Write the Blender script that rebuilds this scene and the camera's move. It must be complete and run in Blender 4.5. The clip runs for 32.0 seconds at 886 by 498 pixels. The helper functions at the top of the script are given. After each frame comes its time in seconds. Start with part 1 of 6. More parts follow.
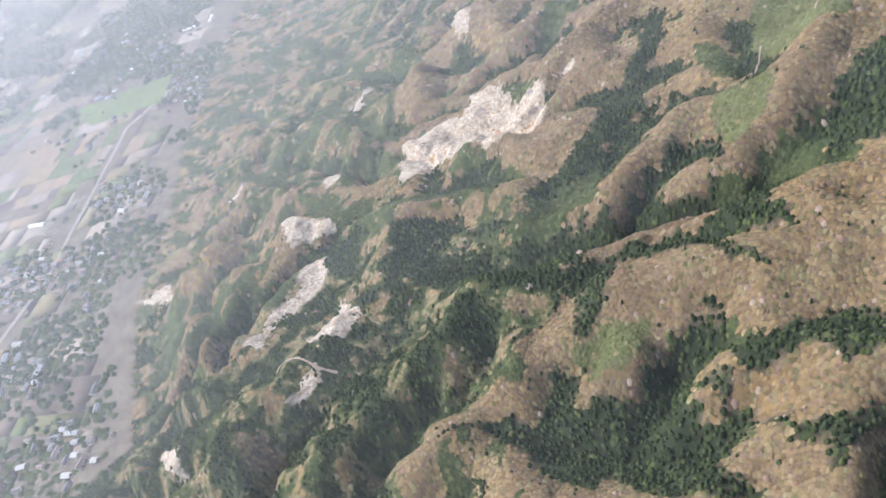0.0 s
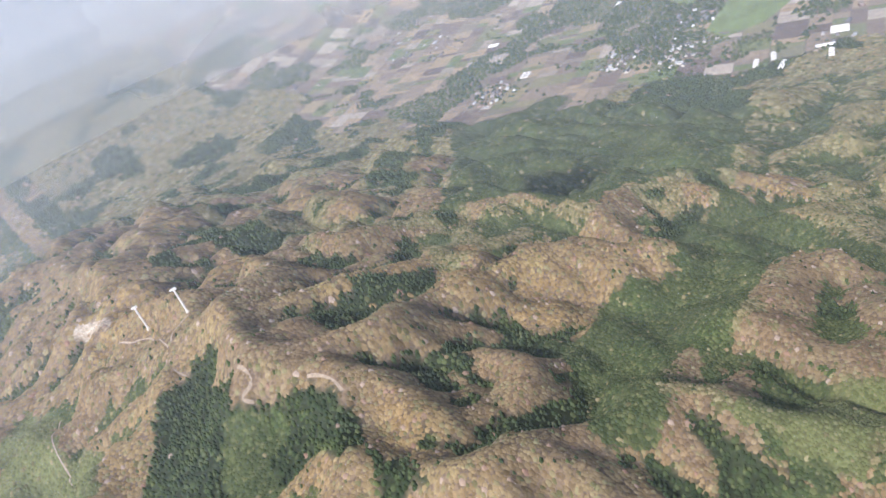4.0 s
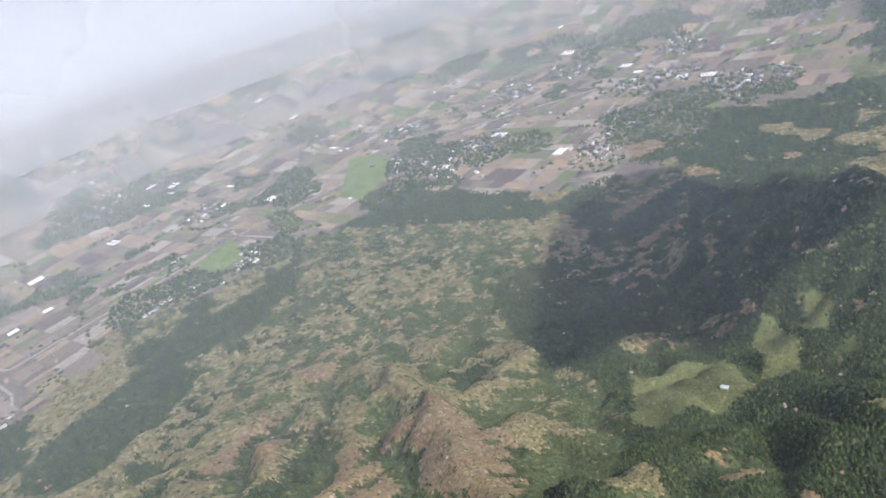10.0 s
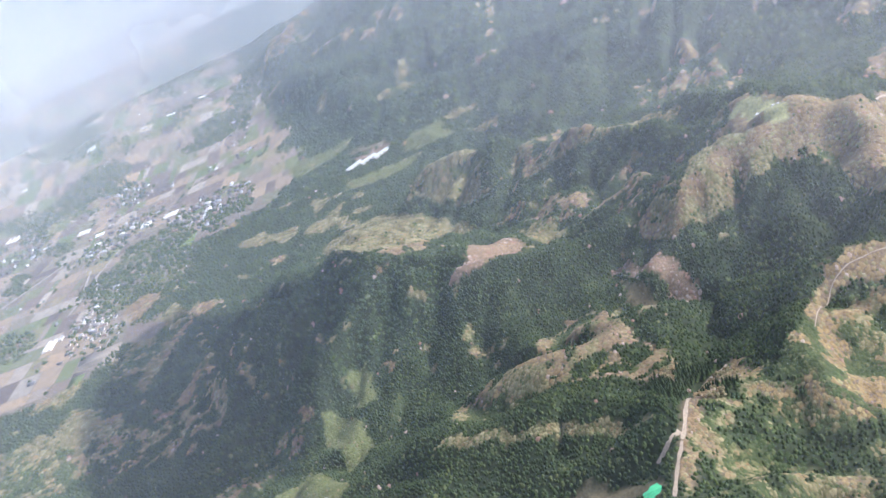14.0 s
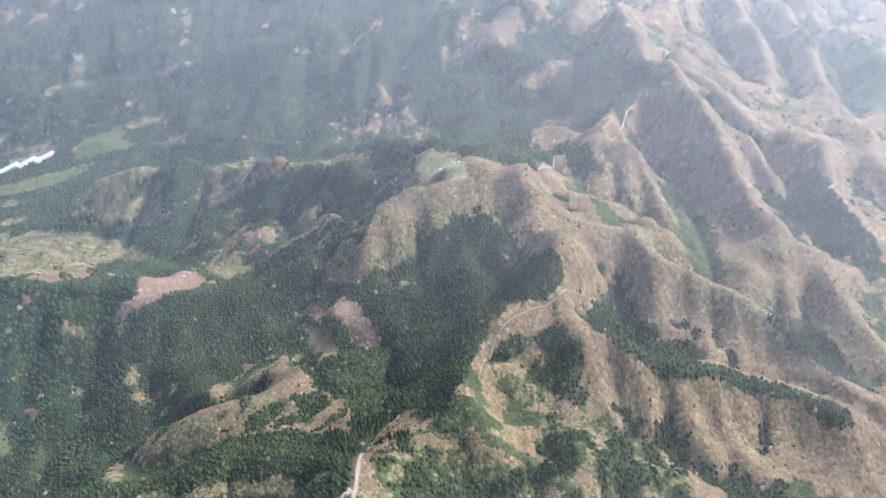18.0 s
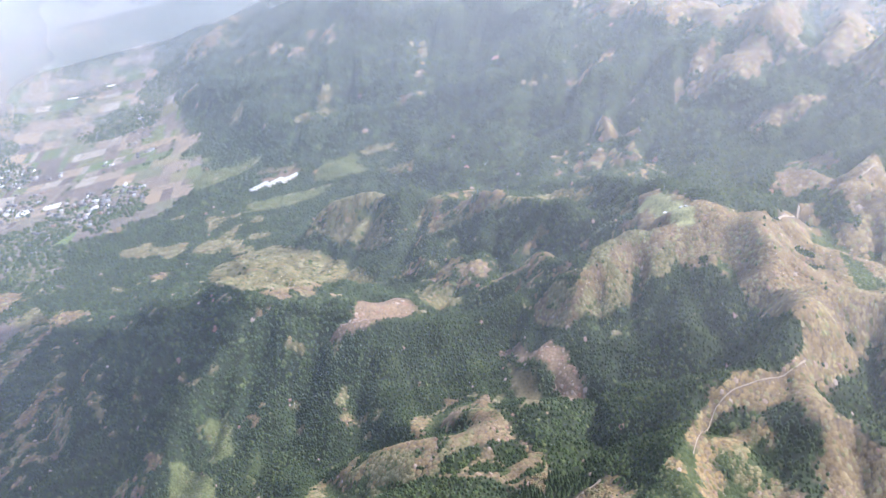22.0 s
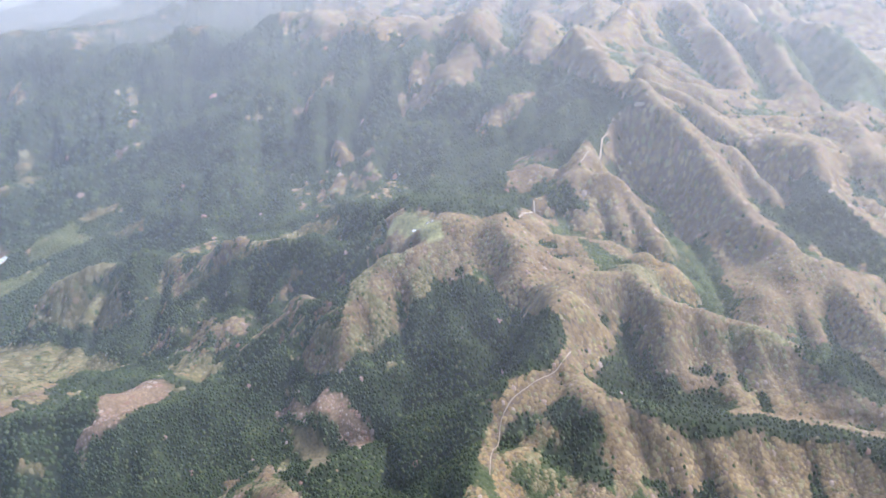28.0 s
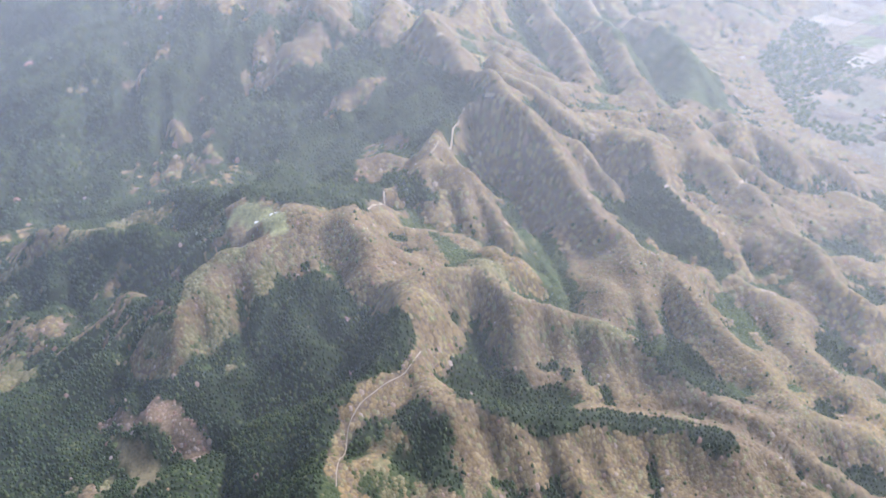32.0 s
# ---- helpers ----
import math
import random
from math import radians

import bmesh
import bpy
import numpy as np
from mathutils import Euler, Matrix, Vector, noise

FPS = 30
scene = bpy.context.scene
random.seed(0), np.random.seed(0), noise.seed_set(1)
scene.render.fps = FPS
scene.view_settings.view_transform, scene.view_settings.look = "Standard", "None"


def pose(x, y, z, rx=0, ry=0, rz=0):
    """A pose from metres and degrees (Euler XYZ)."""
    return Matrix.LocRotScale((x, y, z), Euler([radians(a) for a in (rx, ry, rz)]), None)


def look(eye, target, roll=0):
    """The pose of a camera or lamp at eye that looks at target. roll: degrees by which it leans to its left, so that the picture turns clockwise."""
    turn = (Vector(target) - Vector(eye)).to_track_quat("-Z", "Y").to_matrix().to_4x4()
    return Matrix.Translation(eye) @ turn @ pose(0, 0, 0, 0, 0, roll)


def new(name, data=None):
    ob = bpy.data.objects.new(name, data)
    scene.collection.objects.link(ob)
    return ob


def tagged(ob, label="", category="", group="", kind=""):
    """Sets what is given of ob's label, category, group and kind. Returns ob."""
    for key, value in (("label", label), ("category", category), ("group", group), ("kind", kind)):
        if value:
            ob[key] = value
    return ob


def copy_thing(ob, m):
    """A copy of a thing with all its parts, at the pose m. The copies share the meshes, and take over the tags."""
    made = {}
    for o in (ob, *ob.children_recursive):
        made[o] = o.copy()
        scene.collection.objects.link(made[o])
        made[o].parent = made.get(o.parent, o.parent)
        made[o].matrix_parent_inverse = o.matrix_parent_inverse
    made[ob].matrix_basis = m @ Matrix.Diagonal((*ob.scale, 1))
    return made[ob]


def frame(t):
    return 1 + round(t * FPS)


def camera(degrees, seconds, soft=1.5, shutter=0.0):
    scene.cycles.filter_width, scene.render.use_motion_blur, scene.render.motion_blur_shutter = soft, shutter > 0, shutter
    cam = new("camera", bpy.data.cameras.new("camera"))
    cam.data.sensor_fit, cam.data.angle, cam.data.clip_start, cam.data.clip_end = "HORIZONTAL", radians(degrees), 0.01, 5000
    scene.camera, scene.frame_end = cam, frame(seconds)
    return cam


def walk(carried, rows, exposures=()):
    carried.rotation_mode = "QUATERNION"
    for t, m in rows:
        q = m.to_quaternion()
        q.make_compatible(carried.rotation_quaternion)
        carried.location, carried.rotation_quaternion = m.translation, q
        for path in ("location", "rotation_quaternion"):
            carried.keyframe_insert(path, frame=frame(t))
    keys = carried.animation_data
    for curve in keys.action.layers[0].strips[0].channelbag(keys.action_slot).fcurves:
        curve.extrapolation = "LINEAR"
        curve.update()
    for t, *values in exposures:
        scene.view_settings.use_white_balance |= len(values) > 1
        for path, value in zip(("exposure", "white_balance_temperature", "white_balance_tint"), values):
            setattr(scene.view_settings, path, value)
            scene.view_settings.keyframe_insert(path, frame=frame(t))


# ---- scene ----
cam = camera(61.36, 32.0)
PATH = [
    (0, (0.10, -0.05, 837.80), (-49.71, 56.52, 772.08), -22.68),
    (0.5, (0.14, 5.56, 838.02), (-37.39, 74.35, 775.90), -23.56),
    (1, (0.25, 11.19, 838.23), (-22.94, 87.82, 778.32), -20.54),
    (1.5, (0.51, 16.79, 838.41), (-9.71, 97.11, 779.71), -19.90),
    (2, (1.04, 22.30, 838.58), (-0.46, 103.81, 780.67), -25.31),
    (2.5, (1.93, 27.64, 838.73), (4.41, 109.08, 780.76), -32.80),
    (3, (3.25, 32.77, 838.86), (16.90, 115.67, 784.63), -34.32),
    (3.5, (5.02, 37.71, 838.97), (35.42, 118.99, 789.28), -28.02),
    (5.5, (17.45, 54.65, 839.40), (85.44, 104.58, 785.70), -13.75),
    (6, (21.50, 57.74, 839.80), (97.12, 91.93, 784.01), -13.09),
    (6.5, (25.76, 60.37, 840.32), (108.03, 79.88, 786.92), -13.91),
    (7, (30.22, 62.55, 840.93), (115.82, 70.22, 789.79), -15.92),
    (7.5, (34.85, 64.31, 841.62), (120.94, 64.98, 790.75), -18.50),
    (8, (39.54, 65.59, 842.37), (126.13, 60.39, 792.62), -17.18),
    (8.5, (44.19, 66.29, 843.15), (131.40, 53.81, 795.83), -16.03),
    (9, (48.73, 66.29, 843.94), (137.09, 48.30, 800.71), -17.77),
    (9.5, (53.16, 65.50, 844.74), (141.32, 43.37, 803.06), -18.85),
    (10, (57.45, 63.92, 845.55), (143.97, 36.85, 803.34), -18.15),
    (10.5, (61.57, 61.55, 846.36), (145.09, 28.46, 802.42), -18.40),
    (11, (65.50, 58.49, 847.16), (144.10, 18.29, 800.19), -18.58),
    (11.5, (69.15, 54.86, 847.96), (141.12, 6.57, 798.07), -18.97),
    (12, (72.48, 50.82, 848.75), (139.14, -4.49, 798.77), -20.42),
    (12.5, (75.44, 46.50, 849.55), (135.72, -15.19, 798.95), -19.64),
    (13, (77.97, 41.96, 850.37), (134.30, -23.27, 799.66), -22.46),
    (13.5, (80.05, 37.26, 851.24), (130.36, -32.11, 799.69), -19.89),
    (14, (81.65, 32.41, 852.16), (127.32, -41.92, 803.28), -24.38),
    (14.5, (82.71, 27.40, 853.17), (123.39, -50.86, 806.05), -23.65),
    (16.5, (82.27, 5.98, 857.45), (103.91, -81.51, 814.12), -15.21),
    (17, (82.07, 0.54, 857.98), (98.08, -86.69, 811.78), -12.22),
    (17.5, (81.92, -4.93, 858.28), (93.29, -90.18, 807.26), -9.57),
    (18, (81.81, -10.44, 858.36), (88.21, -93.01, 802.31), -6.34),
    (18.5, (81.76, -15.98, 858.25), (84.21, -97.02, 799.71), -4.36),
    (19, (81.80, -21.56, 858.04), (85.52, -101.64, 798.26), -7.28),
    (19.5, (81.93, -27.13, 857.79), (92.60, -104.75, 795.65), -11.86),
    (20, (82.10, -32.68, 857.54), (100.34, -108.13, 794.50), -15.26),
    (20.5, (82.30, -38.18, 857.25), (107.10, -112.54, 795.16), -15.26),
    (21, (82.50, -43.63, 856.94), (112.64, -121.97, 802.58), -13.85),
    (21.5, (82.69, -49.03, 856.60), (116.34, -129.27, 807.30), -12.29),
    (22, (82.86, -54.38, 856.21), (117.17, -134.37, 806.97), -12.19),
    (22.5, (82.95, -59.70, 855.77), (115.57, -140.53, 806.76), -12.19),
    (23, (82.94, -65.01, 855.22), (110.83, -147.72, 806.42), -11.39),
    (23.5, (82.79, -70.34, 854.52), (105.96, -154.52, 805.78), -11.52),
    (24, (82.51, -75.68, 853.67), (101.43, -160.83, 804.78), -11.90),
    (24.5, (82.11, -81.02, 852.64), (97.72, -166.11, 802.47), -12.98),
    (26.5, (79.26, -102.41, 846.98), (94.24, -187.08, 795.94), -15.65),
    (27, (78.42, -107.71, 845.72), (91.44, -193.61, 796.21), -14.19),
    (27.5, (77.55, -113.00, 844.56), (86.22, -198.54, 793.49), -12.26),
    (28, (76.62, -118.27, 843.49), (80.32, -203.14, 790.73), -13.33),
    (28.5, (75.64, -123.54, 842.52), (75.74, -206.45, 786.62), -14.11),
    (29, (74.60, -128.79, 841.65), (71.43, -210.68, 784.34), -13.66),
    (29.5, (73.50, -134.03, 840.86), (67.75, -216.05, 783.94), -13.53),
    (30, (72.33, -139.25, 840.16), (63.86, -222.08, 784.77), -11.68),
    (30.5, (71.12, -144.46, 839.52), (60.15, -227.87, 785.46), -9.61),
    (31, (69.84, -149.66, 838.94), (56.77, -232.95, 785.15), -8.58),
    (31.5, (68.52, -154.86, 838.40), (54.20, -237.27, 783.60), -7.85),
    (32, (67.14, -160.06, 837.90), (52.09, -240.26, 780.09), -5.95),
]
walk(cam, [(t, look(eye, target, roll)) for t, eye, target, roll in PATH], [(0, -0.1, 6200, 14), (3, 0.02, 6200, 14), (6, 0.0, 6700, 14), (9, -0.14, 6450, 13), (11, -0.02, 6350, 13), (13, 0.34, 6050, 13), (17, 0.2, 5900, 15), (20, 0.56, 5950, 15), (23, 0.42, 5950, 15), (27, 0.25, 5950, 15), (32, 0.09, 5900, 15)])

# ---- world and light ----
SUN_AZ, SUN_EL = (-0.95, -0.31), 42
world = bpy.data.worlds.new("sky")
scene.world = world
world.use_nodes = True
wn = world.node_tree.nodes
sky = wn.new("ShaderNodeTexSky")
sky.sky_type = "NISHITA"
sky.sun_disc = False
sky.sun_elevation = radians(SUN_EL)
sky.sun_rotation = math.atan2(SUN_AZ[0], SUN_AZ[1])
sky.air_density, sky.dust_density = 1.0, 3.0
wn["Background"].inputs["Strength"].default_value = 0.12
world.node_tree.links.new(sky.outputs[0], wn["Background"].inputs["Color"])
sun = new("sun", bpy.data.lights.new("sun", "SUN"))
sun.data.energy, sun.data.angle, sun.data.color = 5.0, radians(0.5), (1, 0.95, 0.88)
sun.matrix_world = look((SUN_AZ[0] * 1000, SUN_AZ[1] * 1000, 1000 * math.tan(radians(SUN_EL))), (0, 0, 0))


scene.cycles.transparent_max_bounces = 32


# ---- materials ----
def shader(name, rough=0.9):
    m = bpy.data.materials.new(name)
    m.use_nodes = True
    b = m.node_tree.nodes["Principled BSDF"]
    b.inputs["Roughness"].default_value = rough
    b.inputs["Specular IOR Level"].default_value = 0.2
    return m, m.node_tree.nodes, m.node_tree.links, b


def ramp(nodes, stops):
    r = nodes.new("ShaderNodeValToRGB")
    while len(r.color_ramp.elements) < len(stops):
        r.color_ramp.elements.new(0.5)
    for e, (p, c) in zip(r.color_ramp.elements, stops):
        e.position, e.color = p, (*c, 1)
    return r


def noise_node(nodes, links, scale, detail=3.0):
    t = nodes.new("ShaderNodeTexCoord")
    n = nodes.new("ShaderNodeTexNoise")
    n.inputs["Scale"].default_value, n.inputs["Detail"].default_value = scale, detail
    links.new(t.outputs["Object"], n.inputs["Vector"])
    return n


def mixed(nodes, links, a, b, fac, how="MULTIPLY"):
    m = nodes.new("ShaderNodeMix")
    m.data_type, m.blend_type = "RGBA", how
    m.inputs[0].default_value = fac
    links.new(a, m.inputs[6])
    links.new(b, m.inputs[7])
    return m.outputs[2]


def island_material(name, stops, grain=0.25, by="island", rough=0.9, patch=None, drift=None):
    """A colour of its own for each crown, parcel or roof, with a fine grain over it."""
    m, nodes, links, b = shader(name, rough)
    src = nodes.new("ShaderNodeNewGeometry").outputs["Random Per Island"] if by == "island" else nodes.new("ShaderNodeObjectInfo").outputs["Random"]
    r = ramp(nodes, stops)
    links.new(src, r.inputs[0])
    n = noise_node(nodes, links, grain)
    g = ramp(nodes, [(0.3, (0.82, 0.82, 0.82)), (0.7, (1.1, 1.1, 1.1))])
    links.new(n.outputs[0], g.inputs[0])
    tone = mixed(nodes, links, r.outputs[0], g.outputs[0], 1.0)
    if patch:
        w = noise_node(nodes, links, 0.022, 4)
        p = ramp(nodes, patch)
        links.new(w.outputs[0], p.inputs[0])
        tone = mixed(nodes, links, tone, p.outputs[0], 1.0)
    if drift:
        w = noise_node(nodes, links, 0.0045, 3)
        p = ramp(nodes, drift)
        links.new(w.outputs[0], p.inputs[0])
        tone = mixed(nodes, links, tone, p.outputs[0], 1.0)
    links.new(tone, b.inputs["Base Color"])
    return m


def plain_material(name, col, rough=0.7, grain=0.4, depth=0.25):
    m, nodes, links, b = shader(name, rough)
    n = noise_node(nodes, links, grain)
    r = ramp(nodes, [(0.25, tuple(c * (1 - depth) for c in col)), (0.75, tuple(min(1, c * (1 + depth)) for c in col))])
    links.new(n.outputs[0], r.inputs[0])
    links.new(r.outputs[0], b.inputs["Base Color"])
    return m


PATCHY = [(0.3, (0.8, 0.8, 0.8)), (0.45, (1.0, 0.95, 0.92)), (0.55, (1.0, 1.0, 1.0)), (0.7, (1.04, 1.1, 1.0))]
M_DEC = island_material("bare_twigs", [(0, (0.16, 0.122, 0.07)), (0.25, (0.22, 0.166, 0.092)), (0.7, (0.27, 0.206, 0.114)), (0.92, (0.3, 0.234, 0.13)), (1, (0.33, 0.266, 0.157))], patch=PATCHY, drift=[(0.35, (0.86, 0.84, 0.92)), (0.5, (1.0, 1.0, 1.0)), (0.65, (1.08, 1.04, 0.9))])
M_PINK = island_material("budding_twigs", [(0, (0.27, 0.16, 0.12)), (0.5, (0.3, 0.21, 0.16)), (1, (0.4, 0.33, 0.28))])
M_TAN = island_material("spring_leaves", [(0, (0.11, 0.112, 0.052)), (0.4, (0.185, 0.172, 0.09)), (0.8, (0.245, 0.222, 0.122)), (1, (0.3, 0.27, 0.16))], patch=PATCHY)
M_GRN = island_material("young_leaves", [(0, (0.042, 0.066, 0.025)), (0.5, (0.072, 0.1, 0.04)), (0.85, (0.1, 0.128, 0.052)), (1, (0.14, 0.155, 0.07))], patch=PATCHY)
M_CON = island_material("conifer_needles", [(0, (0.03, 0.05, 0.021)), (0.5, (0.043, 0.068, 0.027)), (0.85, (0.072, 0.1, 0.038)), (1, (0.088, 0.11, 0.046))], patch=[(0.3, (0.75, 0.78, 0.8)), (0.5, (1, 1, 1)), (0.7, (1.3, 1.22, 1.0))])
M_MEAD = island_material("brush", [(0, (0.095, 0.12, 0.045)), (0.6, (0.14, 0.16, 0.065)), (1, (0.19, 0.19, 0.09))])
M_TRACK = plain_material("gravel", (0.34, 0.28, 0.22))
M_ASPHALT = plain_material("lane_surface", (0.34, 0.31, 0.28))
M_BARK = plain_material("bark", (0.12, 0.09, 0.07))
M_FIELD = island_material("field_soil", [(0, (0.12, 0.1, 0.09)), (0.15, (0.18, 0.145, 0.125)), (0.3, (0.26, 0.21, 0.165)), (0.42, (0.32, 0.25, 0.185)), (0.5, (0.36, 0.27, 0.185)), (0.6, (0.19, 0.195, 0.105)), (0.72, (0.13, 0.18, 0.075)), (0.84, (0.23, 0.19, 0.16)), (0.96, (0.42, 0.37, 0.32)), (1, (0.3, 0.27, 0.235))], 0.05)
M_FIELD_PIECE = island_material("field_soil_near", [(0, (0.12, 0.1, 0.09)), (0.15, (0.18, 0.145, 0.125)), (0.3, (0.26, 0.21, 0.165)), (0.42, (0.32, 0.25, 0.185)), (0.5, (0.36, 0.27, 0.185)), (0.6, (0.19, 0.195, 0.105)), (0.72, (0.13, 0.18, 0.075)), (0.84, (0.23, 0.19, 0.16)), (0.96, (0.42, 0.37, 0.32)), (1, (0.3, 0.27, 0.235))], 0.05, "object")
M_CROP = plain_material("green_crop", (0.16, 0.215, 0.085), 0.9, 0.02)
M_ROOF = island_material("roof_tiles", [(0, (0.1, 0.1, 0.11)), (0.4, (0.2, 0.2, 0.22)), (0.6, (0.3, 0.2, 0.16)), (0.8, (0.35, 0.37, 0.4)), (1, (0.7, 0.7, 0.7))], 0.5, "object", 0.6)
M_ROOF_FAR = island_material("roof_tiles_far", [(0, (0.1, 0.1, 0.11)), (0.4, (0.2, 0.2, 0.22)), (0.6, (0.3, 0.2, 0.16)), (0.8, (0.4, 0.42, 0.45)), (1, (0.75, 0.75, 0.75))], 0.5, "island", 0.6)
M_WALL = plain_material("house_plaster", (0.6, 0.57, 0.52))
M_PLASTIC = plain_material("greenhouse_film", (0.8, 0.8, 0.8), 0.35, 0.2, 0.08)
M_WHITE = plain_material("white_paint", (0.8, 0.8, 0.8), 0.4, 0.2, 0.05)
M_TARP = plain_material("green_tarp", (0.16, 0.82, 0.38), 0.6, 0.3, 0.12)
M_GREYROOF = plain_material("pale_sheet_roof", (0.55, 0.6, 0.62), 0.4)
M_CLOUD = plain_material("cloud", (0.85, 0.85, 0.85), 1.0, 0.01, 0.05)

# ---- the land ----
# heights of the land: crests as lines of (x, y, height), each with the width of its two flanks
def seg_tent(px, py, line, foot, power):
    best = np.zeros_like(px)
    for (x0, y0, z0), (x1, y1, z1) in zip(line[:-1], line[1:]):
        dx, dy = x1 - x0, y1 - y0
        u = np.clip(((px - x0) * dx + (py - y0) * dy) / (dx * dx + dy * dy), 0, 1)
        d = np.hypot(px - x0 - u * dx, py - y0 - u * dy)
        z = z0 + u * (z1 - z0)
        h = z * np.clip(1 - d / (foot * z), 0, 1) ** power
        best = np.maximum(best, h)
    return best


def wave(px, py, seed):
    """Smooth value noise on a unit lattice, -1 to 1."""
    ix, iy = np.floor(px).astype(np.int64), np.floor(py).astype(np.int64)
    fx, fy = px - ix, py - iy
    fx, fy = fx * fx * (3 - 2 * fx), fy * fy * (3 - 2 * fy)

    def val(a, b):
        n = (a * 374761393 + b * 668265263 + seed * 974634777) & 0xFFFFFFFF
        n = ((n ^ (n >> 13)) * 1274126177) & 0xFFFFFFFF
        return ((n ^ (n >> 16)) & 0xFFFF) / 32767.5 - 1

    low = val(ix, iy) * (1 - fx) + val(ix + 1, iy) * fx
    high = val(ix, iy + 1) * (1 - fx) + val(ix + 1, iy + 1) * fx
    return low * (1 - fy) + high * fy


CRESTS = [
    # the main ridge, from the turbines over the take-off hill to the far range
    ([(91, 1743, 325), (85, 1300, 400), (80, 1050, 445), (95, 840, 470), (110, 600, 480), (150, 400, 450), (180, 150, 390), (220, -150, 330), (240, -400, 285),
      (220, -560, 270), (100, -700, 262), (0, -800, 262), (30, -950, 290), (110, -1060, 310), (40, -1120, 285), (-40, -1135, 270),
      (-160, -1230, 275), (-255, -1330, 300), (-198, -1670, 300), (89, -2011, 300), (400, -2350, 280)], 3.4, 1.25),
    ([(400, -2350, 280), (664, -2664, 255), (1264, -2730, 245), (1566, -3004, 258), (1727, -2965, 245), (2050, -2950, 90)], 3.6, 1.2),
    # the northern shoulder
    ([(91, 1743, 325), (-105, 1744, 325), (-303, 1721, 335), (-465, 1693, 358), (-683, 1581, 255), (-950, 1450, 110)], 2.9, 1.25),
    # far hills in the south
    ([(700, -4200, 420), (0, -3800, 430), (-600, -3450, 430), (-1200, -3150, 400), (-1750, -2900, 280), (-2200, -2700, 120)], 3.0, 1.2),
    ([(-198, -1670, 300), (-500, -2050, 240), (-800, -2400, 160)], 2.4, 1.2),
    # spurs to the plain in the east
    ([(150, 400, 450), (420, 480, 370), (630, 560, 250), (900, 600, 120)], 2.2, 1.3),
    ([(180, 150, 390), (500, 190, 350), (850, 200, 270), (1150, 100, 130)], 2.2, 1.3),
    ([(220, -150, 330), (560, -80, 290), (950, -120, 190), (1250, -150, 80)], 2.0, 1.3),
    # the wooded hill above the fields
    ([(330, -920, 225), (560, -880, 235), (800, -920, 235), (945, -980, 228), (1000, -800, 140), (1080, -560, 60)], 2.2, 1.3),
    # the ridge of the take-off hill
    ([(110, -1060, 310), (250, -990, 260), (360, -930, 220)], 2.0, 1.2),
    ([(110, -1060, 310), (330, -1180, 255), (560, -1330, 200), (900, -1500, 110)], 2.0, 1.2),
]


# spurs (raised) and gullies (cut), as lines with their height and breadth
SPURS = []
SPURS.append((-45, 50, [(-200, -1210), (-245, -1177), (-250, -1082), (-249, -973), (-236, -877)]))
SPURS.append((22, 55, [(-155, -1218), (-179, -1112), (-205, -1058), (-214, -937)]))
SPURS.append((28, 55, [(-266, -1298), (-303, -1204), (-317, -1112), (-327, -1001), (-363, -942), (-415, -919), (-419, -841)]))
SPURS.append((-30, 45, [(-385, -1159), (-432, -1045), (-454, -958), (-505, -929)]))
SPURS.append((22, 55, [(-508, -1179), (-501, -1065), (-525, -983), (-560, -939), (-618, -896)]))
SPURS.append((-22, 45, [(-528, -1107), (-549, -988), (-564, -861), (-603, -782)]))
SPURS.append((22, 55, [(-592, -1155), (-626, -1113), (-641, -999), (-637, -908)]))
SPURS.append((22, 55, [(-109, -878), (-167, -828), (-266, -861), (-291, -827)]))
SPURS.append((34, 55, [(0, -795), (-56, -845), (-119, -860), (-146, -810), (-202, -802), (-247, -768), (-287, -758), (-324, -711), (-364, -672), (-440, -646), (-486, -628)]))
SPURS.append((-26, 45, [(-241, -859), (-317, -813), (-345, -774), (-371, -718), (-407, -658)]))
SPURS.append((28, 55, [(-34, -689), (-83, -685), (-128, -667), (-191, -689), (-250, -679), (-319, -647), (-334, -623)]))
SPURS.append((22, 55, [(-359, -641), (-400, -602), (-428, -576)]))
SPURS.append((26, 55, [(-415, -919), (-415, -827), (-414, -777), (-445, -733), (-484, -687)]))
SPURS.append((-22, 45, [(-486, -897), (-497, -821), (-482, -712), (-511, -680)]))
SPURS.append((22, 55, [(-506, -913), (-531, -833), (-499, -717), (-530, -686)]))
SPURS.append((22, 55, [(-616, -880), (-628, -810), (-676, -793)]))
SPURS.append((-26, 45, [(-73, -753), (-115, -721), (-186, -711), (-259, -697), (-332, -657)]))
SPURS.append((18, 40, [(104, -1019), (171, -986), (227, -938), (268, -902), (351, -929)]))
SPURS.append((12, 30, [(137, -1031), (210, -978), (260, -955)]))
SPURS.append((15, 60, [(489, -1285), (425, -1409), (297, -1358), (175, -1167)]))
SPURS.append((14, 50, [(547, -577), (470, -609), (394, -707), (317, -729)]))
SPURS.append((14, 40, [(566, -524), (419, -530), (275, -516)]))
SPURS.append((-10, 55, [(777, -561), (741, -629), (655, -688), (528, -754), (425, -864), (376, -914)]))
SPURS.append((-15, 60, [(227, -608), (200, -707), (203, -830), (169, -883)]))
SPURS.append((20, 55, [(-451, 1607), (-539, 1506), (-618, 1325), (-660, 1088)]))
SPURS.append((20, 55, [(-336, 1557), (-350, 1154), (-362, 865), (-403, 742)]))
